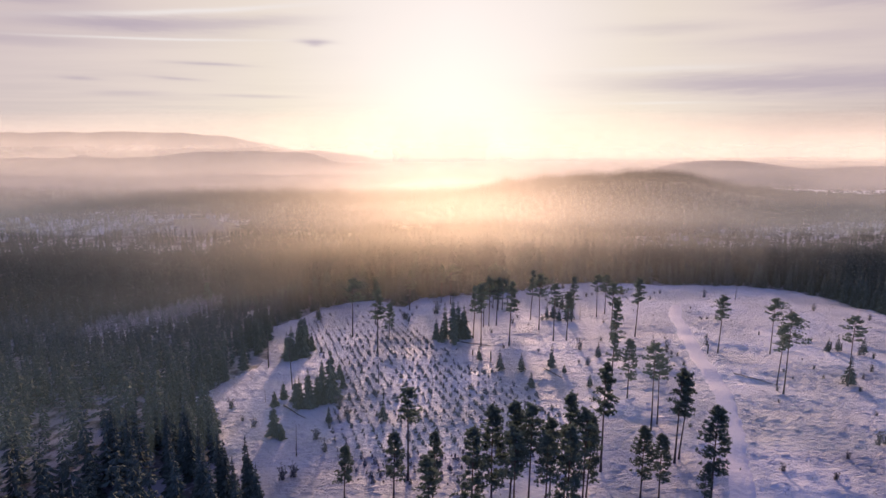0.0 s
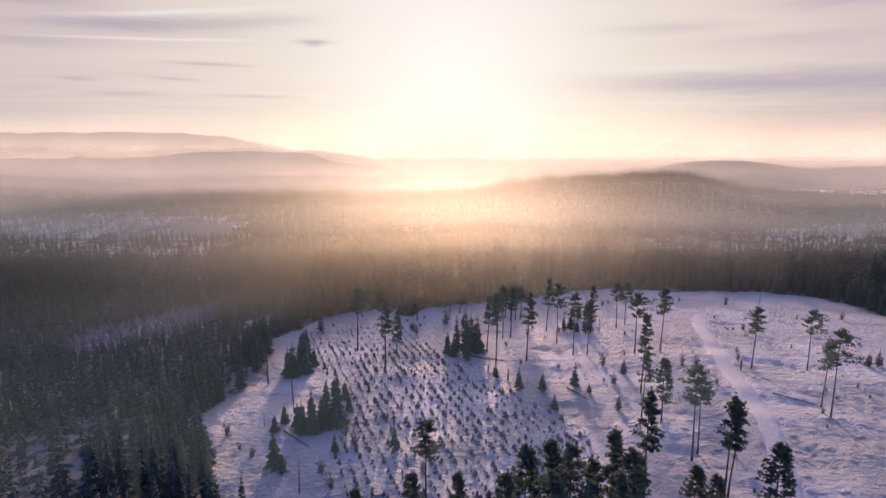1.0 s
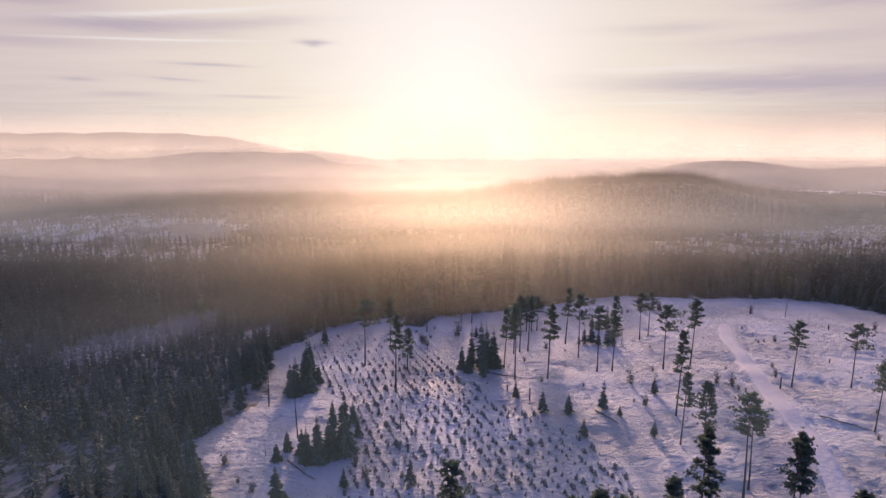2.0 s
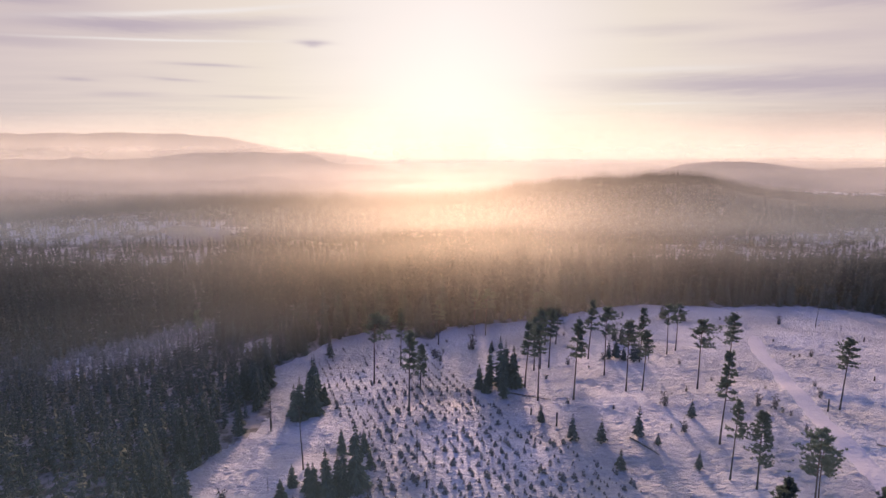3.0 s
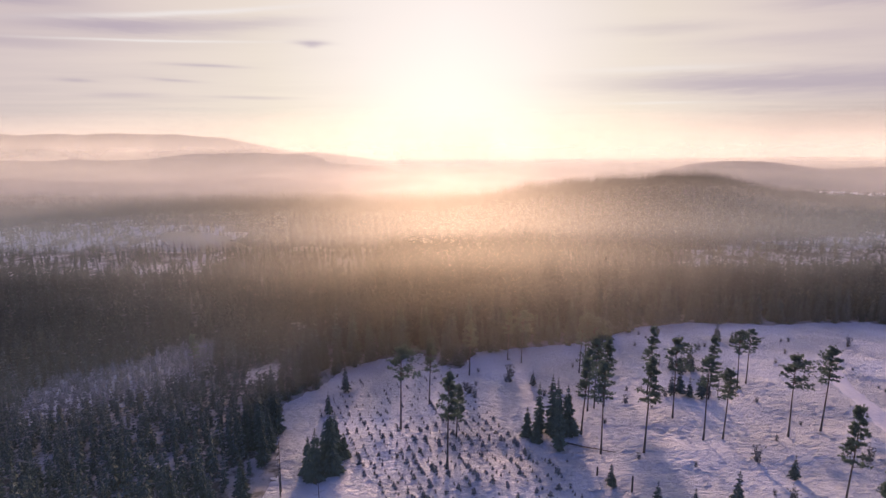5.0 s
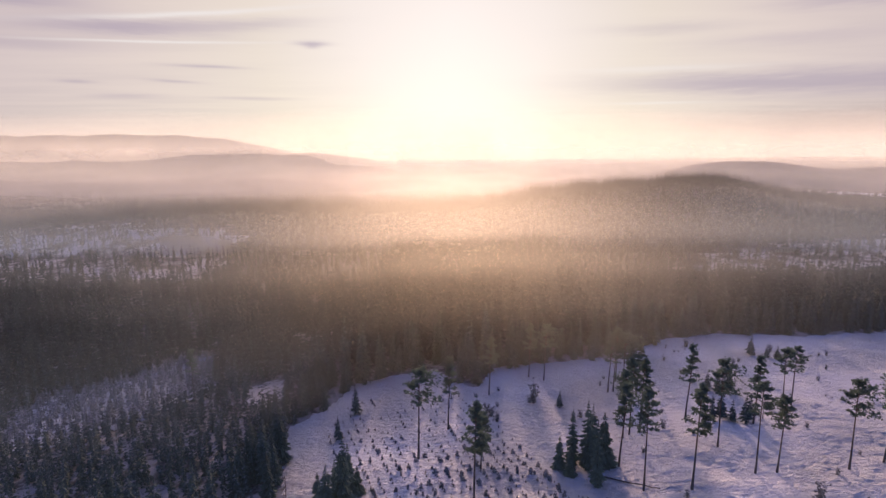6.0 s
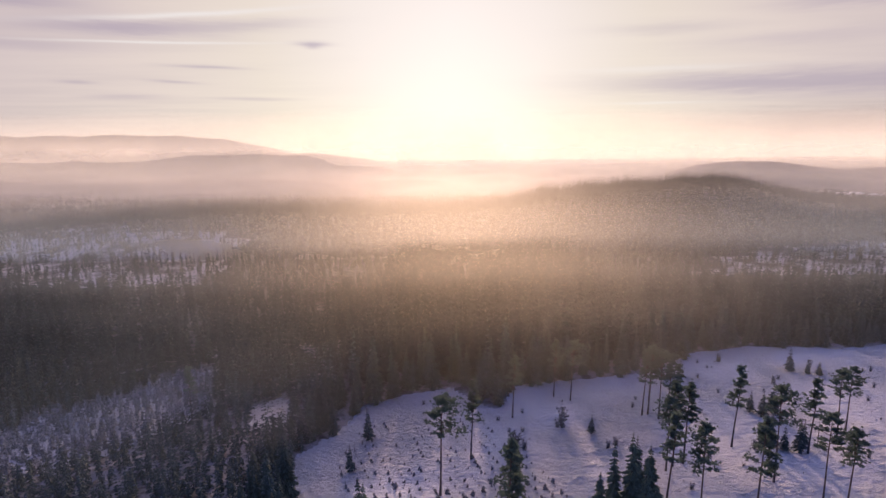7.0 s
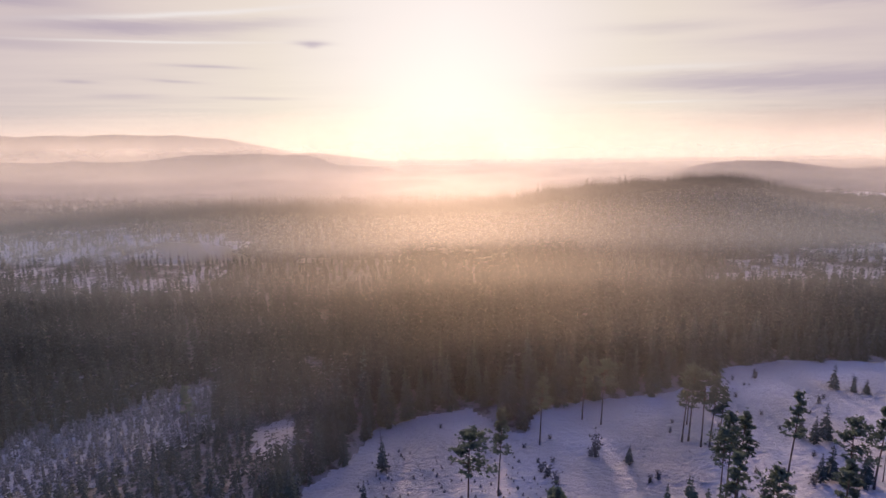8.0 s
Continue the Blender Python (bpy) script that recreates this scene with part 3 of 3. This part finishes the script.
spruces = [spruce_thing(31), spruce_thing(32, wide=1.8), spruce_thing(33, wide=2.6, whorls=28), spruce_thing(34, wide=2.0, whorls=32, arms=11)]
slim = [spruce_thing(41, wide=2.8, whorls=26, arms=12, mat=PINE, bottom=0.04), spruce_thing(42, wide=3.2, whorls=25, arms=12, mat=PINE, bottom=0.03), spruce_thing(43, wide=2.5, whorls=27, arms=11, mat=PINE, bottom=0.08)]
open_grown = [spruce_thing(44, wide=3.0, whorls=17, arms=10, mat=FROSTED, bottom=0.08), spruce_thing(45, wide=2.6, whorls=18, arms=9, mat=FROSTED, bottom=0.1)]
stand(slim, [(1.2, 172.2, 11.7), (3.8, 170.4, 14), (3.9, 164.2, 13), (7.4, 171.7, 11), (-1.5, 171, 7), (5.5, 173, 12), (0, 168.5, 6), (-45.8, 160.8, 8.3), (-44.1, 159.4, 10.5), (-41.4, 160.7, 14.5), (-39.5, 166, 6), (-41.1, 165.6, 10.5), (-43, 163.5, 9), (-34, 127.9, 7.5), (-31.6, 127.7, 10), (-28.8, 129.1, 8.5), (-26.7, 129.9, 13.5), (-38.9, 131.9, 4.5), (-40.2, 128.6, 4), (-30.2, 130.6, 7), (-35.5, 130, 6), (-36.1, 114.3, 7.5), (-34, 112, 4), (-25, 136.5, 4), (-27, 143, 5), (-31.5, 142, 6)], 15.0, "slim dark spruce in a clump kept in the clearing", "spruce tree", "spruce clumps in the clearing", 5)
stand(open_grown, [(10.7, 151.9, 4.5), (15.6, 143.2, 6.2), (21.1, 141.8, 5.5), (29.6, 144.7, 7), (22.4, 133.3, 4.2), (32.2, 140.6, 2.8), (36.8, 132.6, 4), (44.5, 153.1, 5), (68.9, 232.4, 7), (72.8, 230.6, 4.5), (36.5, 189, 6), (39, 190, 7), (40.5, 188, 5.5), (43, 187, 7.5), (45, 189, 6.5), (4, 197, 4.5), (-44.8, 199.9, 8), (-46.9, 187.3, 6), (-13, 118, 6), (-25, 118, 4), (116.5, 162.5, 4.5), (119.8, 163.1, 5.5), (126, 161, 6), (104.5, 137, 8), (43.2, 205.6, 5.2), (44.7, 203.3, 6.5), (47.9, 204.9, 8.2), (75.1, 229.2, 4)], 15.0, "small green spruce growing alone in the snow", "spruce tree", "small spruces in the clearing", 6)

# the edge of the forest: each tree that stands in front
rs = np.random.RandomState(5)
fx, fy = jittered(-230, 230, 60, 300, 3.9, rs)
keep = in_woods(fx, fy) & ((wave(fx, fy, 9, 45) > -0.5) | ((fy > 215) & (fx > -60)) | (fx < -105)) & (wave(fx, fy, 19, 14) > np.where((fx < -30) & (fy < 185), -0.5, -0.75)) & ~(inside(GLADE, fx, fy) & (rs.rand(len(fx)) < 0.2))
fx, fy = fx[keep], fy[keep]


def edge_distance(x, y):
    best = np.full(len(x), 1e9)
    for (ax, ay), (bx, by) in zip(CLEARING, CLEARING[1:]):
        t = np.clip(((x - ax) * (bx - ax) + (y - ay) * (by - ay)) / ((bx - ax) ** 2 + (by - ay) ** 2), 0, 1)
        best = np.minimum(best, np.hypot(x - ax - t * (bx - ax), y - ay - t * (by - ay)))
    return best


order = np.argsort(edge_distance(fx, fy))
front, rest = order[:230], order[230:]
low = step(fy, 140, 165) * (1 - step(fy, 228, 245)) * (1 - step(fx, -70, -56)) + 0.4 * inside(GLADE, fx, fy)
fh = (10.5 + 7.5 * rs.rand(len(fx)) + 1.8 * wave(fx, fy, 8, 30)) * (1 - 0.42 * np.clip(low, 0, 1))
fh *= 1 + 0.25 * step(edge_distance(fx, fy), 3, 12) * step(fx, -62, -45)
stand(spruces, [(float(fx[i]), float(fy[i]), float(max(6, fh[i] * (0.65 + 0.35 * rs.rand())))) for i in front], 15.0, "snow-dusted dark spruce at the edge of the forest", "spruce tree", "spruces along the forest edge", 7)
stand(spruces, [(-39, 92, 14), (-37, 89, 13.5), (-40, 87, 14), (-33.5, 84, 13), (-31, 79, 13.5), (-44, 95, 14), (-51, 106, 15), (-53, 102, 15), (-47, 90, 16), (-48, 100, 13), (-36, 81, 15), (-42, 82, 17), (-56, 108, 14), (-60, 113, 16), (-66, 109, 17), (-70, 128, 16), (-62, 122, 15), (-66, 131, 15), (-58, 98, 17), (-64, 102, 16), (-32.5, 88, 12), (-29.5, 83, 12.5), (-35, 93, 12)], 15.0, "snow-dusted dark spruce at the edge of the forest", "spruce tree", "spruces along the forest edge", 17)
drop_protos(spruces + slim + open_grown)


# ---- dead stems, stumps, logs, shrubs ----
def dead_stem(seed, h=10.0):
    rnd = random.Random(seed)
    e = new("dead_tree")
    pts, rad, (tv, tf) = stem_shape(rnd, h, 0.14, 0.25, 6)
    part("trunk", (np.array(tv), np.array(tf)), DEADWOOD, e)
    V, F = [], []
    for _ in range(16):
        t = rnd.uniform(0.35, 0.97)
        a = rnd.uniform(0, 6.283)
        i = min(int(t * 8), 7)
        p = np.array(pts[i]) + (np.array(pts[i + 1]) - np.array(pts[i])) * (t * 8 - i)
        limb(V, F, p, p + np.array((math.cos(a), math.sin(a), rnd.uniform(-0.2, 0.3))) * rnd.uniform(0.4, 1.2), 0.035, 0.008)
    part("branches", (np.array(V), np.array(F)), DEADWOOD, e)
    return e


def stump(x, y, h, seed):
    rnd = random.Random(seed)
    z = float(height(x, y))
    pts = [(0, 0, -0.4), (0, 0, 0.1), (0.02, 0, h * 0.5), (0.03, 0.02, h), (0.03, 0.02, h + 0.02)]
    v, f = tube(pts, [0.26, 0.2, 0.17, 0.16, 0.01], 8)
    e = new("stump")
    e.location = (x, y, z)
    part("wood", (np.array(v), np.array(f)), DEADWOOD, e)
    v, f = tube([(0.03, 0.02, h + 0.02), (0.03, 0.02, h + 0.1), (0.03, 0.02, h + 0.16)], [0.18, 0.16, 0.02], 8)
    part("snow_cap", (np.array(v), np.array(f)), TRACK, e, "white snow cap")
    tagged(e, "tall grey stump of a felled tree in snow", "stump", "stumps in the clearing")


def fallen_log(a, b, r, seed):
    rnd = random.Random(seed)
    e = new("fallen_log")
    mx, my = (a[0] + b[0]) / 2, (a[1] + b[1]) / 2
    z = float(height(mx, my)) + 0.15
    e.location = (mx, my, z)
    V, F = [], []
    n = 6
    for i in range(n):
        t0, t1 = i / n, (i + 1) / n
        p, q = [np.array((a[0] + (b[0] - a[0]) * t - mx, a[1] + (b[1] - a[1]) * t - my, float(height(a[0] + (b[0] - a[0]) * t, a[1] + (b[1] - a[1]) * t)) + 0.2 - z)) for t in (t0, t1)]
        limb(V, F, p, q, r * (1 - 0.6 * t0), r * (1 - 0.6 * t1))
        for _ in range(3):
            d = np.array((rnd.gauss(0, 1), rnd.gauss(0, 1), abs(rnd.gauss(0, 0.6))))
            limb(V, F, p, p + d / np.linalg.norm(d) * rnd.uniform(0.5, 1.4), 0.04, 0.01)
    part("stem", (np.array(V), np.array(F)), DEADWOOD, e)
    tagged(e, "fallen grey log with broken branches lying on snow", "log", "fallen logs")


def shrub(seed, h=2.5):
    rnd = random.Random(seed)
    e = new("shrub")
    LV, LF, V, F = [], [], [], []
    for _ in range(9):
        a, o = rnd.uniform(0, 6.283), rnd.uniform(0.1, 0.7)
        q = np.array((math.cos(a) * o, math.sin(a) * o, rnd.uniform(0.4, 1.0) * h))
        limb(LV, LF, (0, 0, -0.2), q, 0.05, 0.012)
        for t in (0.15, 0.3, 0.45, 0.6, 0.75, 0.9, 1.02):
            c = q * t + np.array((rnd.gauss(0, 0.2), rnd.gauss(0, 0.2), rnd.gauss(0, 0.12)))
            for _ in range(8):
                d = np.array((rnd.gauss(0, 1), rnd.gauss(0, 1), rnd.gauss(0.2, 0.6)))
                d /= np.linalg.norm(d)
                w = np.cross(d, (rnd.gauss(0, 1), rnd.gauss(0, 1), rnd.gauss(0, 1)))
                w /= np.linalg.norm(w) + 1e-9
                s_ = rnd.uniform(0.08, 0.2)
                n = len(V)
                V += [tuple(c + w * s_ * 0.4), tuple(c - w * s_ * 0.4), tuple(c + d * s_ * 1.6)]
                F += [(n, n + 1, n + 2)]
    part("branches", (np.array(LV), np.array(LF)), DEADWOOD, e)
    part("foliage", (np.array(V), np.array(F)), SEEDLING, e)
    return e


dead = [dead_stem(51), dead_stem(52), dead_stem(53)]
stand(dead, [(-49.5, 154.3, 9), (-38, 136.5, 13.5), (-29.2, 105.3, 7), (-43.2, 130.9, 3.5), (123.4, 230.3, 8), (-45, 200, 9), (-28, 139, 8), (-16, 137, 7), (-9, 100, 6), (-50, 156.4, 11), (131, 228, 3), (48, 189, 6)], 10.0, "thin bare dead tree standing in snow", "dead tree", "dead stems in the clearing", 8)
drop_protos(dead)
for i, (x, y, h) in enumerate([(13.7, 149.8, 3.2), (77.1, 156.2, 3.0), (9, 155, 1.8), (119, 165, 2.2), (121.5, 164, 2.4), (128, 213, 1.6), (103, 176, 1.2), (-14, 129, 1.6)]):
    stump(x, y, h, 60 + i)
fallen_log((77, 141), (85, 135.6), 0.16, 71)
fallen_log((27.4, 143.4), (31, 136.5), 0.18, 72)
fallen_log((-38, 128), (-31, 121), 0.18, 73)
fallen_log((-33, 126), (-27, 131), 0.15, 74)
fallen_log((6, 167), (15, 163), 0.2, 75)
shrubs = [shrub(81), shrub(82), shrub(83)]
stand(shrubs, [(110.8, 231.5, 4), (91.3, 191.5, 1.2), (97.6, 193.5, 2.5), (79.9, 163.1, 2.8), (65.5, 157.1, 4), (62.1, 158.3, 3.8), (39.7, 145.8, 3), (40.5, 158.3, 3.8), (77, 236.2, 3), (52.9, 240.6, 3), (-1.5, 200.9, 6.2), (-2.4, 201.2, 2.5), (-12.5, 193.9, 3.3), (-11.4, 191.3, 3), (-13.4, 196, 3), (7.6, 191.2, 2.2), (34.8, 188.3, 2.5), (41.5, 209.9, 1.2), (19.4, 213.7, 1.2), (53.6, 241.3, 2.4), (58.8, 223.1, 2.6), (5.7, 190.2, 2.2), (24.2, 185.4, 2.4), (41.1, 197.8, 1.5), (45.1, 244.9, 2.6), (17.3, 209.7, 1.7), (62, 226, 1.6), (84, 221, 1.8), (93, 234, 2)], 2.5, "low frosted shrub poking out of the snow", "shrub", "shrubs in the clearing", 9)
stand(shrubs, [(-24, 124.5, 3.5), (-26.4, 111, 3), (-29.9, 97.5, 3.5), (-21.3, 120.1, 3.3), (-45.7, 121.8, 1.6), (-42.1, 118.8, 2.6), (-50.5, 128.1, 3.2), (-23.7, 106.4, 3.4), (-27.9, 98.2, 3.2), (71.9, 94.2, 2), (130.7, 203.8, 3), (149.3, 219.2, 3.2), (162.1, 206, 3), (124, 159.9, 3.2), (127, 158, 2.4), (88.9, 106.3, 3.8), (91, 107, 3.2), (79.3, 101.8, 1.8), (63.5, 96.6, 1.8), (118, 147, 2.6), (112, 142, 2)], 2.5, "low frosted shrub poking out of the snow", "shrub", "shrubs in the clearing", 10)
scrub = random.Random(91)
low_rows = []
while len(low_rows) < 60:
    bx, by = scrub.uniform(-45, 120), scrub.uniform(112, 240)
    if inside(CLEARING, bx, by) and road_distance(np.array(bx), np.array(by)) > 4:
        low_rows.append((bx, by, scrub.uniform(0.6, 1.7)))
stand(shrubs, low_rows, 2.5, "small frosted bush poking out of the snow", "shrub", "shrubs in the clearing", 12)
drop_protos(shrubs)

# ---- forest, young stand, seedlings ----
rr = random.Random(77)
near_t = [spruce_crown(rr, 15.0, w, 12, 6, 2) for w in (1.9, 2.3, 2.6, 2.1)]
back_t = [spruce_crown(rr, 15.0, w, 12, 6, 1) for w in (2.0, 2.3, 2.6)]
mid_t = [spruce_crown(rr, 15.0, w, 10, 6, 0) for w in (1.7, 2.0, 2.4)]
far_t = [spruce_crown(rr, 15.0, w, 6, 5, 0) for w in (2.3, 2.6, 3.0)]
coarse_t = [spruce_crown(rr, 15.0, w, 3, 5, 0) for w in (3.0, 3.6)]
field_t = [spruce_crown(rr, 15.0, w, 8, 5, 0) for w in (2.8, 3.4)]
young_t = [spruce_crown(rr, 4.0, w, 9, 6, 1) for w in (0.9, 1.1)]
seed_t = [spruce_crown(rr, 1.35, w, 6, 5, 1, 0.0) for w in (0.5, 0.65, 0.85, 1.0)]


def planted(name, templates, x, y, size, mats, seed, label, category):
    r = np.random.RandomState(seed)
    z = height(x, y) - 0.1
    ob = scatter(name, templates, x, y, z, size, r.uniform(0, 6.28, len(x)), mats, r)
    return tagged(ob, label, category, kind="stuff")


near = (fy[rest] < 232) & (fx[rest] < 60)
front, deep, back = rest[near & (fy[rest] < 180)], rest[near & (fy[rest] >= 180)], rest[~near]
planted("spruce_forest", near_t, fx[front], fy[front], fh[front] / 15.0, [SPRUCE], 21, "dense dark spruce forest dusted with snow", "forest")
planted("spruce_forest", near_t, fx[deep], fy[deep], fh[deep] / 15.0, [FROSTED], 20, "dense spruce forest with frosted boughs", "forest")
planted("spruce_forest", back_t, fx[back], fy[back], fh[back] / 15.0, [SPRUCE_MID], 27, "dark spruce forest behind the snowy clearing", "forest")
x, y = jittered(-420, 420, 300, 480, 4.3, rs)
k = in_woods(x, y) & ((wave(x, y, 9, 45) > -0.7) | (x > 60)) & ~(inside(SPARSE_WEST, x, y) & (rs.rand(len(x)) < 0.32 - 0.3 * wave(x, y, 15, 35)))
x, y = x[k], y[k]
planted("spruce_forest", mid_t, x, y, (11 + 7 * rs.rand(len(x))) * (1 - 0.38 * step(y, 350, 392) * (np.abs(x) > 60)) / 15, [SPRUCE_MID], 22, "hazy dark spruce forest beyond the clearing", "forest")
x, y = jittered(-680, 680, 480, 770, 5.2, rs)
k = in_woods(x, y)
x, y = x[k], y[k]
tall = 1 + 0.3 * np.exp(-((x - 25) / 40) ** 2) * (rs.rand(len(x)) < 0.25)
planted("far_forest", far_t, x, y, (11 + 5 * rs.rand(len(x))) * tall / 15, [SPRUCE_FAR], 23, "far wooded hills of spruce in backlit mist", "forest")
x, y = jittered(-850, 850, 770, 1000, 9.0, rs)
k = in_woods(x, y)
x, y = x[k], y[k]
planted("far_forest", coarse_t, x, y, (12 + 6 * rs.rand(len(x))) / 15, [SPRUCE_FAR], 30, "far wooded valley of spruce behind the ridge", "forest")
x, y = jittered(-480, 520, 560, 760, 4.0, rs)
k = np.abs(y - ridge_line(x)) < 28
x, y = x[k], y[k]
planted("far_forest", far_t, x, y, (9 + 4 * rs.rand(len(x))) / 15, [SPRUCE_FAR], 33, "far crest of spruce forest against bright haze", "forest")
x, y = jittered(-240, -56, 142, 258, 2.8, rs)
k = in_woods(x, y) & (wave(x, y, 19, 14) > -0.85)
x, y = x[k], y[k]
planted("spruce_thicket", mid_t, x, y, (4.5 + 4.5 * rs.rand(len(x))) / 15, [FROSTED], 28, "dense thicket of young spruces dusted with snow", "young trees")
x, y = jittered(-165, -85, 198, 268, 1.9, rs)
k = inside(YOUNG_STAND, x, y) & (rs.rand(len(x)) < 0.92 + 0.3 * wave(x, y, 51, 18))
x, y = x[k], y[k]
planted("young_spruces", young_t, x, y, 0.45 + 0.7 * rs.rand(len(x)), [YOUNG], 24, "young frosted spruces in a snowy gap of the forest", "young trees")
x, y = jittered(-480, 460, 385, 560, 4.0, rs)
k = (inside(BOG_EAST, x, y) | inside(FIELD_WEST, x, y)) & (rs.rand(len(x)) < 0.55 + 0.25 * wave(x, y, 14, 40) + 0.5 * step(y, 500, 545)) & (np.abs(x) < 0.82 * y + 25)
x, y = x[k], y[k]
planted("young_spruces", field_t, x, y, (3.5 + 7.5 * rs.rand(len(x)) ** 1.6) / 15, [SPRUCE_FAR], 25, "scattered small spruces on open snow far off", "young trees")

# tussocks and brash heaps under the snow
def mound_shape(rnd):
    V, F = [], []
    n = 7
    for ring, (q, z) in enumerate(((1.0, -0.12), (0.62, 0.6), (0.25, 0.95))):
        for i in range(n):
            a = 2 * math.pi * (i + 0.5 * ring) / n
            k = q * rnd.uniform(0.8, 1.2)
            V.append((math.cos(a) * k * 1.15, math.sin(a) * k * 0.5, z * 0.09 * rnd.uniform(0.7, 1.3)))
    V.append((0, 0.04, 0.095))
    for ring in range(2):
        for i in range(n):
            a, b = ring * n + i, ring * n + (i + 1) % n
            F += [(a, b, a + n), (b, b + n, a + n)]
    F += [(2 * n + i, 2 * n + (i + 1) % n, 3 * n) for i in range(n)]
    return np.array(V), np.array(F)


x, y = jittered(-62, 175, 80, 262, 1.55, rs)
k = inside(CLEARING, x, y) & (road_distance(x, y) > 3.0) & (rs.rand(len(x)) < 0.42 + 0.45 * wave(x, y, 44, 26) + 0.25 * wave(x, y, 45, 8) - 0.3 * step(y, 200, 225))
x, y = x[k], y[k]
r_ = np.random.RandomState(46)
hummocks = scatter("snow_hummocks", [mound_shape(rr) for _ in range(6)], x, y, height(x, y) - 0.02, 0.45 + 0.85 * r_.rand(len(x)) ** 1.5, r_.uniform(-0.45, 0.45, len(x)), [SNOW], r_)
hummocks.data.polygons.foreach_set("use_smooth", np.ones(len(hummocks.data.polygons), bool))
tagged(hummocks, "low snow-covered tussocks and brash heaps in the clearing", "hummocks", kind="stuff")

# brash, twigs and dead grass that stick out of the snow
def brash_shape(rnd):
    V, F = [], []
    for _ in range(9):
        a, l = rnd.uniform(0, 6.283), rnd.uniform(0.15, 0.6)
        q = np.array((math.cos(a) * l, math.sin(a) * l, rnd.uniform(0.05, 0.45)))
        b = np.array((rnd.gauss(0, 0.15), rnd.gauss(0, 0.15), -0.1))
        w = np.array((-math.sin(a), math.cos(a), 0)) * rnd.uniform(0.04, 0.1)
        o = len(V)
        V += [tuple(b - w), tuple(b + w), tuple(b + q)]
        F += [(o, o + 1, o + 2)]
    return np.array(V), np.array(F)


x, y = jittered(-60, 175, 82, 262, 2.6, rs)
k = inside(CLEARING, x, y) & (road_distance(x, y) > 3.2) & (rs.rand(len(x)) < 0.5 + 0.3 * wave(x, y, 41, 16) + 0.25 * wave(x, y, 42, 5) - 0.25 * step(y, 195, 225))
x, y = x[k], y[k]
planted("brash", [brash_shape(rr) for _ in range(5)], x, y, 0.5 + 0.9 * rs.rand(len(x)) ** 2, [DEADWOOD], 29, "brown twigs and dead grass poking through the snow", "brash")

# seedlings in planted rows
ROWS_DIR = np.array((0.322, -0.947))
PLANTED = [(-48, 208), (-50, 190), (-44, 172), (-34, 158), (-27, 140), (-26, 118), (-18, 96), (6, 92), (26, 108), (27, 122), (20, 134), (8, 148), (-4, 168), (-10, 186), (-18, 206)]
a, b = np.meshgrid(np.arange(-260, 260, 0.95), np.arange(-160, 160, 2.1))
a, b = a.ravel() + rs.uniform(-0.5, 0.5, a.size), b.ravel() + rs.uniform(-0.3, 0.3, b.size)
x, y = a * ROWS_DIR[0] - b * ROWS_DIR[1], 150 + a * ROWS_DIR[1] + b * ROWS_DIR[0]
k = inside(PLANTED, x, y) & (rs.rand(len(x)) < 0.74 - 0.2 * step(y, 170, 195) + 0.2 * wave(x, y, 47, 12))
x, y = x[k], y[k]
planted("seedlings", seed_t, x, y, (0.32 + 0.8 * rs.rand(len(x)) ** 1.7) * (1 - 0.35 * step(y, 165, 195)), [SEEDLING], 26, "planted conifer seedlings in rows poking through snow", "seedlings")

# ---- upright sheets added in place of haze over the valley ----
def add_haze_sheet(points, dens, top, share, breadth, thin=0.5, tint=(0.64, 0.74, 1.0), foot=0.0, deep=0.0):
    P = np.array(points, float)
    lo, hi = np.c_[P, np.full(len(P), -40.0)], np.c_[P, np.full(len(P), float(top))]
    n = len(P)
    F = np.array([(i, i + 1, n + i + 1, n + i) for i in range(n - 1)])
    ob = new("mist_bank", quick_mesh("mist_bank", np.concatenate([lo, hi]), F, [haze_material("haze_stand_in", dens, -25, top, share, breadth, thin, tint, foot, deep)]))
    tagged(ob, "upright translucent sheet added to stand in for backlit haze", "mist", "mist banks", "stuff")


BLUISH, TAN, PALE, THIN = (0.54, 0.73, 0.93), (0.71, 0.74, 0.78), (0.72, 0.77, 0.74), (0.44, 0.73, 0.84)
# near sheet, added to lift the dark tones of all behind it
add_haze_sheet([(-150, 104), (150, 104)], 0.045, 48, 0.0, 900, 1.0, THIN)
add_haze_sheet([(-190, 151), (160, 221)], 0.34, 38, 0.97, 78, 0.08, BLUISH, 0.9)
add_haze_sheet([(-190, 202), (160, 272)], 0.36, 38, 0.97, 72, 0.08, BLUISH, 0.1)
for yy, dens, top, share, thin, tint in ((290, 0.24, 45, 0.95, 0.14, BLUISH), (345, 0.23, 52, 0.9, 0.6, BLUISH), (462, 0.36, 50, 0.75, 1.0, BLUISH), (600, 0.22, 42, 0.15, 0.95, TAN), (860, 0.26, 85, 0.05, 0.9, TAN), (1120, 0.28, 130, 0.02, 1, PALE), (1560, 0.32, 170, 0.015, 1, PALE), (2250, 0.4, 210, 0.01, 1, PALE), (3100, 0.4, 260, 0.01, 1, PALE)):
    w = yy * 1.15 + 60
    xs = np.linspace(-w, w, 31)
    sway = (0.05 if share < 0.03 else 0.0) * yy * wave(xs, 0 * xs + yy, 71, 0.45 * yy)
    add_haze_sheet(list(zip(xs, yy + sway)), dens, top, share, 0.45 * yy, thin, tint, 0.85 if yy > 1000 else 0.0, 18.0)
